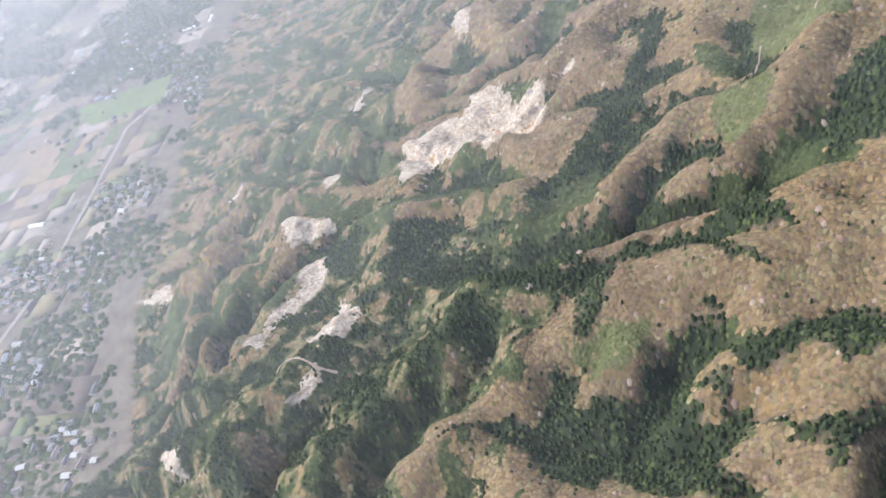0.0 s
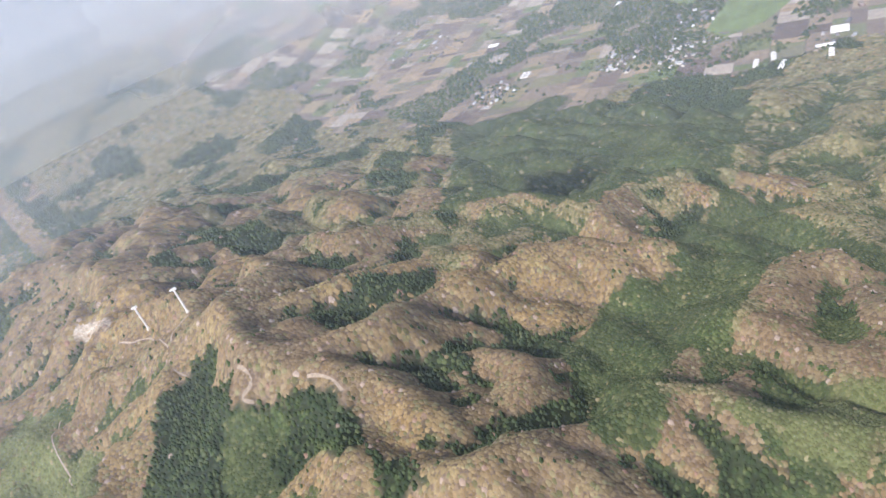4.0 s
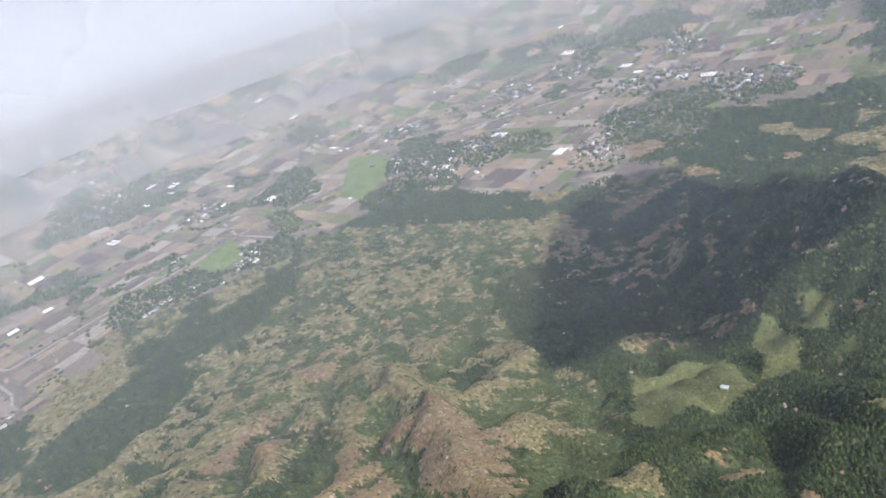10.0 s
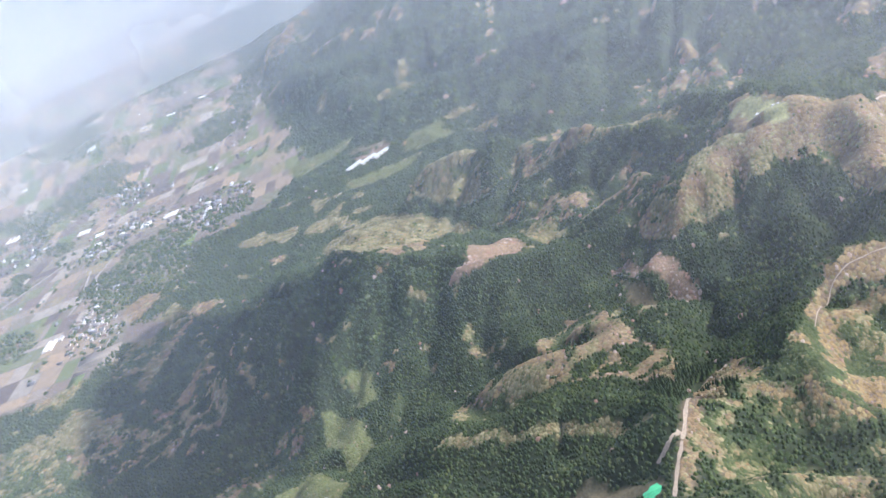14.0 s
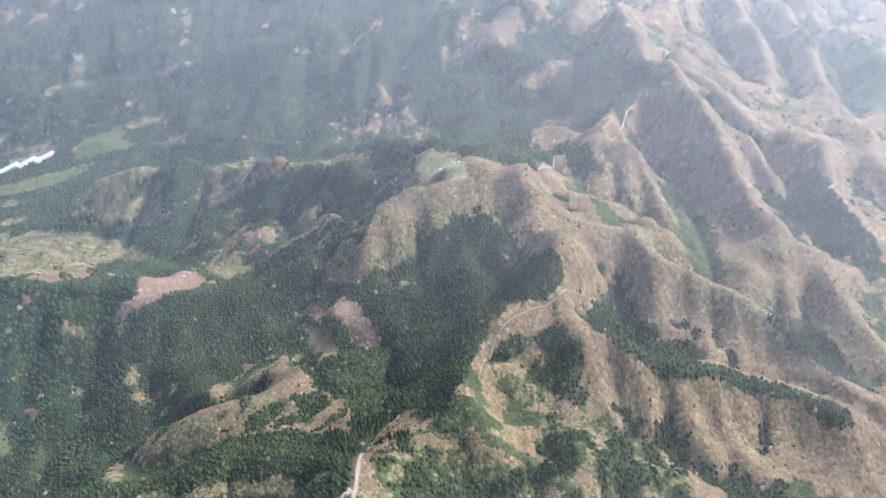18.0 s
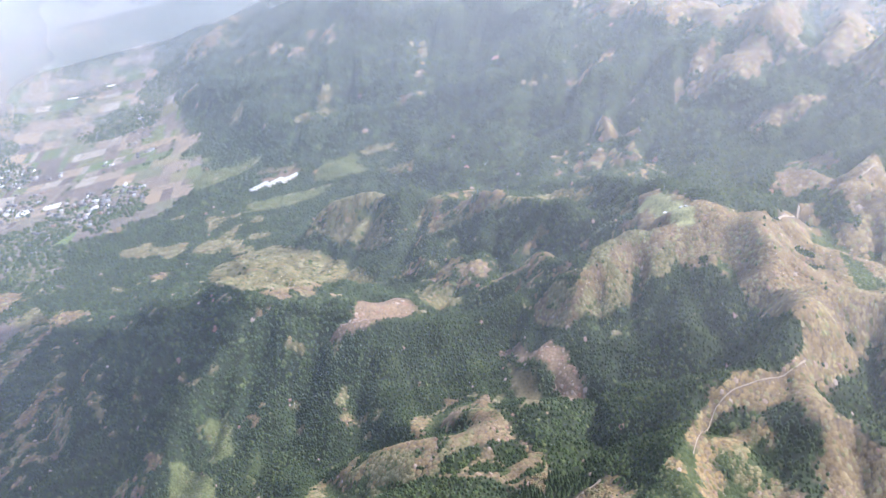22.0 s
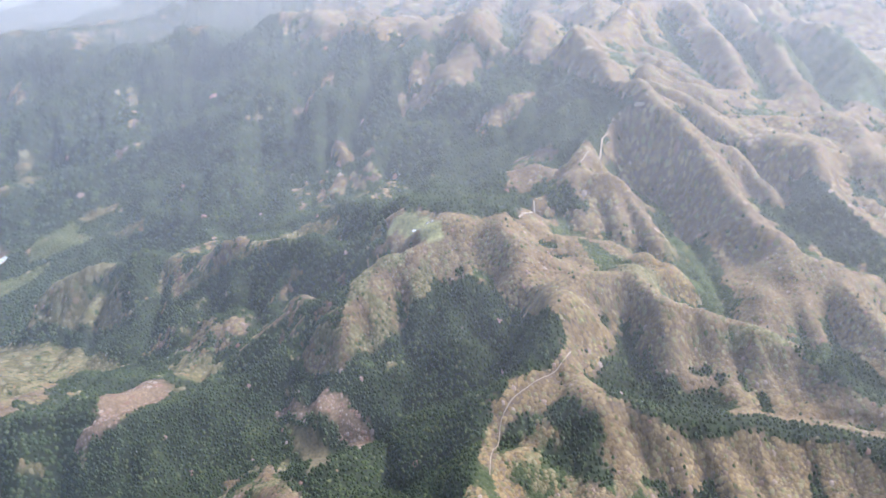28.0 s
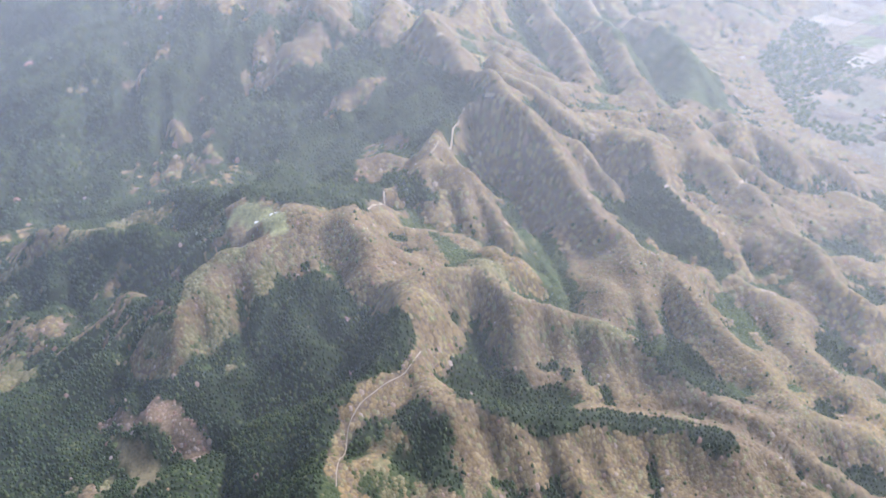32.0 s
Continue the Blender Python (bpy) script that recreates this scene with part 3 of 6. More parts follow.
AREAS.append(("con", [(249, 544), (281, 563), (263, 529), (248, 486), (240, 473), (240, 496)]))
AREAS.append(("con", [(255, 698), (306, 687), (343, 672), (320, 654), (282, 663), (240, 683)]))
AREAS.append(("con", [(205, 702), (228, 696), (229, 579), (223, 657), (187, 647)]))
AREAS.append(("leafy", [(425, 843), (578, 800), (618, 677), (584, 685), (473, 706), (359, 647), (350, 679)]))
AREAS.append(("grn", [(345, 524), (384, 485), (467, 519), (533, 489), (653, 613), (853, 608), (724, 480), (537, 402), (446, 371), (360, 400), (310, 338), (276, 330), (244, 362), (322, 447)]))
AREAS.append(("mead", [(324, 318), (367, 293), (437, 274), (472, 235), (436, 218), (366, 217), (342, 218), (334, 255), (329, 282)]))
AREAS.append(("dec", [(537, 402), (724, 480), (638, 370), (642, 320), (566, 260), (480, 232), (437, 274), (392, 308), (331, 305), (419, 371), (474, 362)]))
AREAS.append(("grn", [(483, 327), (527, 311), (507, 285), (473, 294)]))
AREAS.append(("con", [(558, 252), (641, 243), (569, 169), (582, 130), (507, 104), (473, 95), (425, 130), (432, 149), (430, 174), (444, 200), (460, 225)]))
AREAS.append(("dec", [(434, 207), (430, 174), (432, 149), (396, 141), (345, 210)]))
AREAS.append(("dec", [(586, 126), (624, 117), (807, 37), (482, 25), (445, 91), (501, 99)]))
AREAS.append(("con", [(638, 59), (715, 32), (583, 28), (556, 45)]))
AREAS.append(("leafy", [(882, 565), (1089, 592), (1353, 558), (1461, 387), (1725, 144), (1714, 100), (1319, 131), (1142, 199), (922, 234), (903, 299), (749, 330), (717, 392), (774, 499)]))
AREAS.append(("grn", [(920, 226), (1175, 185), (1049, 132), (847, 119), (718, 187)]))
AREAS.append(("dec", [(724, 315), (777, 266), (621, 185), (641, 243), (667, 290)]))
AREAS.append(("leafy", [(1493, 984), (1646, 885), (1694, 640), (1826, 383), (1862, 35), (2142, -261), (2005, -502), (1736, -715), (1223, -490), (807, -294), (697, -312), (467, -200), (829, 649)]))
AREAS.append(("con", [(1575, 617), (1754, 590), (1893, 382), (1870, 256), (1757, 202), (1596, 291), (1430, 408), (1530, 571)]))
AREAS.append(("con", [(2002, 332), (2052, 245), (2067, 3), (2217, -187), (2094, -231), (1950, -79), (1871, 114), (1870, 256)]))
AREAS.append(("con", [(1131, 14), (1439, -38), (1487, -97), (1274, -101), (1252, -5), (1116, 30), (945, 107), (998, 123), (1166, 51)]))
AREAS.append(("con", [(1565, -354), (1467, -427), (1385, -404), (1366, -321), (1492, -179), (1493, -86), (1629, -188)]))
AREAS.append(("leafy", [(1612, 155), (1822, 10), (2094, -231), (2079, -405), (1911, -468), (1723, -337), (1687, -160), (1465, -43)]))
AREAS.append(("tan", [(1430, 408), (1596, 291), (1705, 177), (1822, 10), (1749, -38), (1439, -38), (1354, -7), (1295, 85), (1016, 126), (1165, 170), (1090, 214), (868, 251), (914, 291), (1207, 330)]))
AREAS.append(("dec", [(1156, 252), (1311, 169), (1333, 56), (1039, 116), (1155, 171), (1087, 222)]))
AREAS.append(("tan", [(1468, 596), (1393, 430), (1207, 330), (919, 288), (1075, 361), (1371, 536)]))
AREAS.append(("leafy", [(1364, 811), (1368, 610), (1373, 547), (1047, 357), (906, 292), (804, 304), (681, 336), (733, 411), (875, 585), (1234, 785)]))
AREAS.append(("dec", [(856, 94), (1048, 29), (1040, -48), (1029, -168), (1207, -308), (1173, -408), (1010, -351), (895, -317), (789, -252), (787, -276), (724, -175), (612, -74), (737, 16), (745, 129)]))
AREAS.append(("tan", [(1191, -31), (1265, -127), (1354, -268), (1304, -287), (1153, -200), (979, -60), (1075, 1)]))
AREAS.append(("con", [(868, 251), (912, 230), (1009, 121), (859, 109), (753, 134), (741, 190)]))
AREAS.append(("dec", [(632, 143), (725, 98), (735, 17), (636, -61), (586, -89), (606, -37), (651, 33), (597, 57), (523, 67), (556, 118), (568, 170)]))
AREAS.append(("dec", [(599, 199), (581, 149), (576, 147), (557, 189)]))
AREAS.append(("con", [(791, 316), (756, 232), (690, 180), (619, 166), (754, 286)]))
AREAS.append(("con", [(633, 43), (609, -11), (584, -68), (744, -206), (618, -206), (541, -188), (457, -146), (522, 62)]))
AREAS.append(("dec", [(551, -76), (588, -131), (535, -97)]))
AREAS.append(("con", [(718, -341), (709, -397), (694, -478), (427, -265), (462, -153), (580, -262)]))
AREAS.append(("tan", [(1652, -687), (1653, -794), (1524, -734), (1517, -659)]))
AREAS.append(("tan", [(1723, -337), (1775, -418), (1806, -525), (1580, -461), (1462, -438), (1599, -353)]))
AREAS.append(("con", [(1508, -461), (1484, -726), (1551, -1092), (1392, -1230), (1370, -1360), (1237, -1363), (843, -932), (585, -1055), (317, -917), (185, -388), (681, -246), (795, -350), (930, -387), (1119, -362)]))
AREAS.append(("leafy", [(2377, -237), (1937, -527), (1508, -461), (1119, -362), (930, -387), (795, -350), (681, -246), (1562, 48)]))
# Bare woods in shade, the shade put in as a darker mix with conifers.
AREAS.append(("mix", [(1465, -496), (1504, -744), (1346, -894), (1179, -987), (1364, -1246), (1098, -767), (1203, -620), (1255, -532)]))
AREAS.append(("tan", [(1697, -668), (1705, -794), (1553, -757), (1528, -668)]))
AREAS.append(("leafy", [(1665, -885), (1727, -1079), (1681, -1181), (1563, -1105), (1587, -901)]))
AREAS.append(("tan", [(1060, -105), (1188, -196), (1222, -284), (1189, -386), (1050, -311), (939, -310), (814, -249), (795, -202)]))
AREAS.append(("tan", [(1612, -233), (1780, -368), (1808, -469), (1521, -437), (1541, -372), (1573, -285)]))
AREAS.append(("tan", [(1529, -127), (1538, -210), (1328, -273), (1159, -143), (1287, -82)]))
AREAS.append(("mix", [(1011, -468), (1014, -607), (892, -691), (859, -651), (945, -563), (953, -485)]))
AREAS.append(("mix", [(623, -324), (621, -402), (553, -386), (541, -313)]))
AREAS.append(("dec", [(505, -326), (500, -367), (439, -369), (391, -335), (361, -342), (479, -288)]))
AREAS.append(("dec", [(719, -691), (684, -733), (629, -708), (656, -649), (691, -647)]))
AREAS.append(("mix", [(757, -763), (723, -800), (665, -835), (614, -817), (681, -797), (693, -754), (735, -734)]))
AREAS.append(("mead", [(785, -349), (900, -436), (889, -510), (860, -577), (761, -531), (689, -498), (694, -458), (717, -401), (714, -347), (757, -339)]))
AREAS.append(("mead", [(856, -634), (871, -676), (842, -682), (772, -652), (729, -590), (769, -573), (791, -594)]))
AREAS.append(("mead", [(793, -728), (782, -752), (743, -692), (762, -676)]))
AREAS.append(("con", [(1072, -2643), (671, -2453), (172, -2028), (-78, -1773), (-173, -1600), (-231, -1463), (-246, -1297), (-210, -1301), (-180, -1260), (-163, -1224), (-103, -1337), (-44, -1230), (-30, -1117), (7, -1028), (82, -1048), (191, -1166), (318, -1329), (455, -1265), (613, -1603), (773, -1690), (773, -1438)]))
AREAS.append(("con", [(773, -1438), (773, -1690), (613, -1603), (455, -1265), (318, -1329), (191, -1166), (204, -1083), (228, -1069), (307, -1097), (403, -1130), (494, -1114), (757, -1319)]))
AREAS.append(("dec", [(-210, -1301), (-249, -1291), (-444, -1384), (-806, -1110), (-365, -546), (116, -608), (88, -704), (7, -750), (1, -795), (60, -946), (91, -980), (107, -1001), (116, -1030), (74, -1047), (8, -1023), (-21, -1061), (-163, -1224)]))
AREAS.append(("con", [(735, -1200), (377, -927), (279, -872), (209, -908), (120, -956), (87, -948), (64, -927), (2, -803), (-3, -778), (3, -754), (70, -721), (89, -709), (121, -606), (581, -833)]))
AREAS.append(("dec", [(169, -1788), (138, -1834), (78, -1897), (-23, -1810), (-120, -1695), (-60, -1757), (13, -1707), (123, -1734), (173, -1767)]))
AREAS.append(("dec", [(19, -1553), (-36, -1552), (-124, -1571), (-74, -1511), (-14, -1510)]))
AREAS.append(("dec", [(450, -1960), (334, -2019), (324, -1965), (402, -1921)]))
AREAS.append(("tan", [(591, -1978), (518, -1982), (520, -1975), (579, -1965)]))
AREAS.append(("dec", [(374, -1756), (318, -1753), (236, -1650), (245, -1632), (365, -1747)]))
AREAS.append(("mix", [(449, -1694), (349, -1653), (214, -1593), (108, -1382), (202, -1408), (297, -1321), (416, -1561)]))
AREAS.append(("dec", [(89, -1607), (-9, -1493), (-8, -1491), (91, -1593)]))
AREAS.append(("dec", [(-5, -1229), (-39, -1392), (-103, -1336), (-129, -1176), (-80, -1222), (-31, -1184), (0, -1203)]))
AREAS.append(("con", [(-52, -1186), (-101, -1113), (-105, -1075), (-53, -1111)]))
AREAS.append(("con", [(-456, -1170), (-475, -1138), (-488, -1056), (-511, -982), (-518, -931), (-472, -901), (-473, -963), (-420, -999), (-430, -1128)]))
AREAS.append(("con", [(-265, -758), (-352, -814), (-372, -769), (-377, -716), (-325, -685), (-300, -716)]))
AREAS.append(("con", [(-87, -805), (-105, -767), (-147, -735), (-171, -680), (-212, -695), (-242, -675), (-318, -642), (-323, -609), (-305, -611), (-270, -641), (-182, -661), (-124, -648), (-93, -662), (-32, -693), (-44, -759), (-92, -751), (-84, -788)]))
AREAS.append(("leafy", [(-223, -1095), (-261, -1051), (-257, -899), (-197, -797), (-210, -922), (-189, -997)]))
AREAS.append(("leafy", [(-75, -1027), (-135, -981), (-162, -918), (-112, -850), (-84, -975)]))
AREAS.append(("leafy", [(-158, -789), (-217, -792), (-305, -833), (-260, -761), (-196, -778)]))
AREAS.append(("dec", [(612, -954), (587, -1000), (530, -981), (543, -926), (555, -858), (578, -848)]))
AREAS.append(("tan", [(521, -988), (442, -966), (420, -918), (483, -944)]))
AREAS.append(("mix", [(757, -1319), (688, -1247), (494, -1114), (459, -987), (735, -1200)]))
AREAS.append(("dec", [(204, -1083), (150, -1082), (107, -1001), (127, -984), (120, -956), (207, -912), (279, -872), (356, -927), (371, -936), (290, -922), (253, -939), (228, -1069)]))
AREAS.append(("mix", [(494, -1114), (403, -1130), (307, -1097), (234, -1077), (253, -939), (290, -924), (361, -945), (459, -987), (487, -1051)]))
AREAS.append(("con", [(756, -1298), (617, -1263), (402, -1217), (320, -1320), (201, -1172), (199, -1090), (301, -1112), (485, -1188), (621, -1201), (735, -1209)]))
AREAS.append(("tan", [(692, -1323), (655, -1435), (536, -1312), (456, -1257), (399, -1351), (297, -1315), (311, -1305), (401, -1237), (515, -1269), (617, -1284)]))
AREAS.append(("lawn", [(207, -1086), (187, -1101), (148, -1086), (116, -1025), (104, -1001), (130, -1001), (143, -1035), (177, -1085)]))
AREAS.append(("con", [(1121, -986), (1142, -1198), (703, -1190), (459, -974), (357, -928), (292, -878), (234, -849), (107, -636), (141, -580), (195, -607), (238, -571), (246, -494), (258, -450), (227, -381), (693, -486), (796, -742), (1009, -768)]))
AREAS.append(("tan", [(1270, -1338), (1208, -1426), (1132, -1462), (930, -1355), (742, -1200), (707, -1169), (839, -1172), (820, -1007), (851, -947), (943, -987)]))
AREAS.append(("dec", [(851, -947), (820, -1007), (839, -1172), (747, -963), (776, -912), (803, -882), (830, -906)]))
AREAS.append(("cut", [(645, -858), (613, -889), (623, -994), (544, -971), (558, -888), (586, -851), (637, -843)]))
AREAS.append(("tan", [(585, -1059), (492, -1023), (474, -988), (538, -984)]))
AREAS.append(("cut", [(387, -879), (349, -871), (276, -846), (252, -811), (246, -784), (252, -735), (286, -813), (349, -854)]))
AREAS.append(("clear", [(359, -851), (317, -813), (279, -707), (296, -698), (342, -795)]))
AREAS.append(("dec", [(566, -707), (476, -707), (433, -787), (376, -783), (318, -686), (301, -659), (254, -618), (255, -567), (315, -582), (369, -576), (450, -576), (535, -557), (561, -590)]))
AREAS.append(("dec", [(775, -768), (717, -797), (706, -774), (730, -729), (778, -742)]))
AREAS.append(("mix", [(734, -658), (694, -702), (637, -720), (580, -756), (539, -751), (568, -724), (618, -711), (659, -678), (717, -646)]))
AREAS.append(("tan", [(548, -502), (498, -514), (437, -505), (355, -509), (258, -489), (258, -482), (354, -497), (437, -495), (508, -499)]))
AREAS.append(("mead", [(835, -745), (797, -757), (767, -688), (785, -672), (820, -708)]))
AREAS.append(("wild", [(222, -381), (224, -485), (220, -575), (194, -597), (184, -557), (173, -515), (189, -474), (121, -474), (93, -414)]))
AREAS.append(("dec", [(141, -573), (93, -673), (76, -705), (-1, -745), (-24, -690), (-34, -643), (-10, -606), (33, -605), (59, -535), (88, -530), (114, -545)]))
AREAS.append(("con", [(38, -703), (5, -705), (-16, -679), (-8, -630), (12, -622), (31, -662)]))
AREAS.append(("wild", [(93, -673), (64, -703), (38, -703), (31, -662), (12, -622), (49, -616), (85, -623)]))
AREAS.append(("wild", [(184, -557), (141, -573), (114, -545), (59, -535), (33, -605), (-10, -606), (-129, -600), (-101, -479), (-80, -424), (93, -414), (121, -474), (173, -515)]))
AREAS.append(("dec", [(-34, -643), (-69, -668), (-140, -650), (-243, -656), (-165, -428), (-86, -426), (-129, -600), (-66, -612)]))
AREAS.append(("con", [(157, -522), (90, -516), (77, -479), (149, -479)]))
AREAS.append(("con", [(71, -529), (-2, -562), (5, -516), (44, -520)]))
AREAS.append(("dec", [(-7, -494), (-44, -488), (-70, -461), (-9, -472)]))
AREAS.append(("dec", [(228, -404), (225, -498), (221, -585), (195, -601), (197, -564), (214, -476), (218, -394)]))
AREAS.append(("clear", [(349, -433), (321, -437), (248, -418), (234, -380), (347, -426)]))
AREAS.append(("mead", [(1369, -1694), (1250, -1762), (1117, -1780), (1130, -1764), (1268, -1728), (1341, -1672)]))
AREAS.append(("clear", [(1438, -1905), (1309, -1915), (1293, -1891), (1415, -1894)]))
AREAS.append(("mead", [(1657, -1927), (1497, -2000), (1466, -1975), (1582, -1930)]))
AREAS.append(("mead", [(1179, -1947), (1114, -1966), (1061, -1844), (1121, -1849)]))
AREAS.append(("mead", [(908, -1460), (781, -1435), (742, -1361), (882, -1448)]))
AREAS.append(("mix", [(712, -1313), (640, -1363), (630, -1562), (466, -1295), (450, -1262), (516, -1271), (604, -1301), (674, -1274)]))
# Rock patch standing in for small white buildings near the turbines.
AREAS.append(("rock", [(16, 1063), (32, 1063), (46, 1047), (59, 978), (48, 969), (19, 1057)]))
AREAS.append(("rock", [(-640, 728), (-596, 756), (-529, 754), (-575, 850), (-509, 833), (-454, 760), (-384, 735), (-370, 671), (-403, 648), (-418, 640), (-457, 654), (-532, 665), (-547, 631), (-560, 613)]))
AREAS.append(("rock", [(-664, 483), (-635, 496), (-595, 455), (-596, 408), (-622, 363), (-618, 324), (-641, 325), (-632, 378), (-619, 422)]))
AREAS.append(("rock", [(-553, 345), (-515, 358), (-547, 416), (-477, 374), (-485, 345), (-522, 327)]))
AREAS.append(("rock", [(-511, 268), (-501, 302), (-484, 293), (-496, 271)]))
AREAS.append(("rock", [(-777, 567), (-633, 541), (-673, 512), (-689, 492)]))
AREAS.append(("rock", [(-800, 682), (-688, 636), (-709, 619)]))
AREAS.append(("rock", [(-1177, 482), (-1137, 535), (-1044, 477)]))
AREAS.append(("rock", [(-822, 1236), (-819, 1281), (-785, 1255), (-678, 1068), (-706, 1067)]))
AREAS.append(("rock", [(-876, 897), (-879, 980), (-861, 953), (-861, 903)]))
AREAS.append(("rock", [(-868, 235), (-669, 194), (-650, 177), (-685, 176)]))
AREAS.append(("rock", [(-374, 749), (-355, 765), (-351, 753)]))
AREAS.append(("rock", [(-1060, 890), (-961, 860), (-957, 841)]))
AREAS.append(("rock", [(-1121, 718), (-1046, 727), (-1051, 715)]))
# tracks, with their width
TRACKS = []
TRACKS.append((3.4, [(227, -386), (228, -432), (226, -464), (225, -498), (226, -567), (198, -604)]))
TRACKS.append((5.0, [(250, -436), (244, -446), (236, -456), (229, -466)]))
TRACKS.append((1.0, [(-10, -765), (3, -745), (62, -714), (84, -695), (99, -652), (105, -623)]))
TRACKS.append((2.6, [(-33, -1121), (-21, -1064), (1, -1033)]))
TRACKS.append((2.6, [(-209, -1299), (-180, -1266), (-164, -1228), (-120, -1175)]))
TRACKS.append((5.0, [(-245, -1296), (-258, -1280)]))
TRACKS.append((2.8, [(101, 622), (106, 601), (100, 599), (87, 602), (82, 599), (92, 592)]))
TRACKS.append((2.6, [(135, 563), (145, 552), (149, 542), (146, 530)]))
TRACKS.append((2.2, [(69, 756), (73, 733)]))
TRACKS.append((2.0, [(-125, 721), (-118, 650), (-138, 640)]))
TRACKS.append((1.6, [(-49, 922), (-67, 828), (-74, 703)]))
TRACKS.append((2.0, [(35, 947), (56, 895), (77, 865), (80, 791)]))
TRACKS.append((2.0, [(85, 791), (94, 809), (117, 808)]))
TRACKS.append((2.6, [(-558, 294), (-559, 309), (-511, 305), (-492, 301), (-471, 305)]))
TRACKS.append((2.6, [(-492, 301), (-482, 295), (-508, 270), (-516, 259)]))
TRACKS.append((2.6, [(-394, -1200), (-400, -1195), (-387, -1205)]))
TRACKS.append((2.6, [(-681, -1163), (-604, -1076)]))
TRACKS.append((2.4, [(-560, -1066), (-545, -1053)]))


def axis_steps(lo, hi, mid, half, near, far, grow):
    out = [mid]
    for sign, end in ((1, hi), (-1, lo)):
        p, run = mid, []
        while sign * (end - p) > 0:
            d = abs(p - mid)
            p += sign * (near if d < half else min(far, near + (d - half) * grow))
            run.append(p)
        out = out + run if sign > 0 else run[::-1] + out
    return np.array(out)


def fill_mesh(name, co, faces, material, smooth=False):
    """A mesh from numpy arrays: co (n, 3) and faces (m, 3 or 4)."""
    me = bpy.data.meshes.new(name)
    k = faces.shape[1]
    me.vertices.add(len(co))
    me.vertices.foreach_set("co", np.ascontiguousarray(co, np.float32).ravel())
    me.loops.add(faces.size)
    me.loops.foreach_set("vertex_index", np.ascontiguousarray(faces, np.int32).ravel())
    me.polygons.add(len(faces))
    me.polygons.foreach_set("loop_start", np.arange(0, faces.size, k, dtype=np.int32))
    if smooth:
        me.polygons.foreach_set("use_smooth", np.ones(len(faces), bool))
    me.update()
    me.materials.append(material)
    return me


def inside(px, py, poly):
    hit = np.zeros(px.shape, bool)
    xs, ys = [p[0] for p in poly], [p[1] for p in poly]
    box = (px > min(xs)) & (px < max(xs)) & (py > min(ys)) & (py < max(ys))
    if not box.any():
        return hit
    ax, ay, h = px[box], py[box], np.zeros(int(box.sum()), bool)
    for (x0, y0), (x1, y1) in zip(poly, poly[1:] + poly[:1]):
        if y0 != y1:
            h ^= ((y0 > ay) != (y1 > ay)) & (ax < (x1 - x0) * (ay - y0) / (y1 - y0) + x0)
    hit[box] = h
    return hit


def line_distance(px, py, line, reach):
    best = np.full(px.shape, 1e9)
    for (x0, y0), (x1, y1) in zip(line[:-1], line[1:]):
        near = (px > min(x0, x1) - reach) & (px < max(x0, x1) + reach) & (py > min(y0, y1) - reach) & (py < max(y0, y1) + reach)
        if near.any():
            ax, ay, dx, dy = px[near] - x0, py[near] - y0, x1 - x0, y1 - y0
            u = np.clip((ax * dx + ay * dy) / (dx * dx + dy * dy + 1e-6), 0, 1)
            best[near] = np.minimum(best[near], np.hypot(ax - u * dx, ay - u * dy))
    return best


KINDS = ["plain", "dec", "con", "grn", "tan", "mead", "cut", "rock", "lawn", "clear", "mix", "wild", "leafy"]
CREST_Y = [-4900, -3300, -2600] + [c[1] for c in CRESTS[0][0]][::-1]
CREST_X = [900, 500, 450] + [c[0] for c in CRESTS[0][0]][::-1]


def on_plain(px, py):
    rag = 230 * wave(px / 300, py / 300, 71) + 130 * wave(px / 105, py / 105, 72)
    return (px > np.interp(py, *EAST_FOOT) - 60 + rag) | (px < np.interp(py, *WEST_FOOT) + 60)


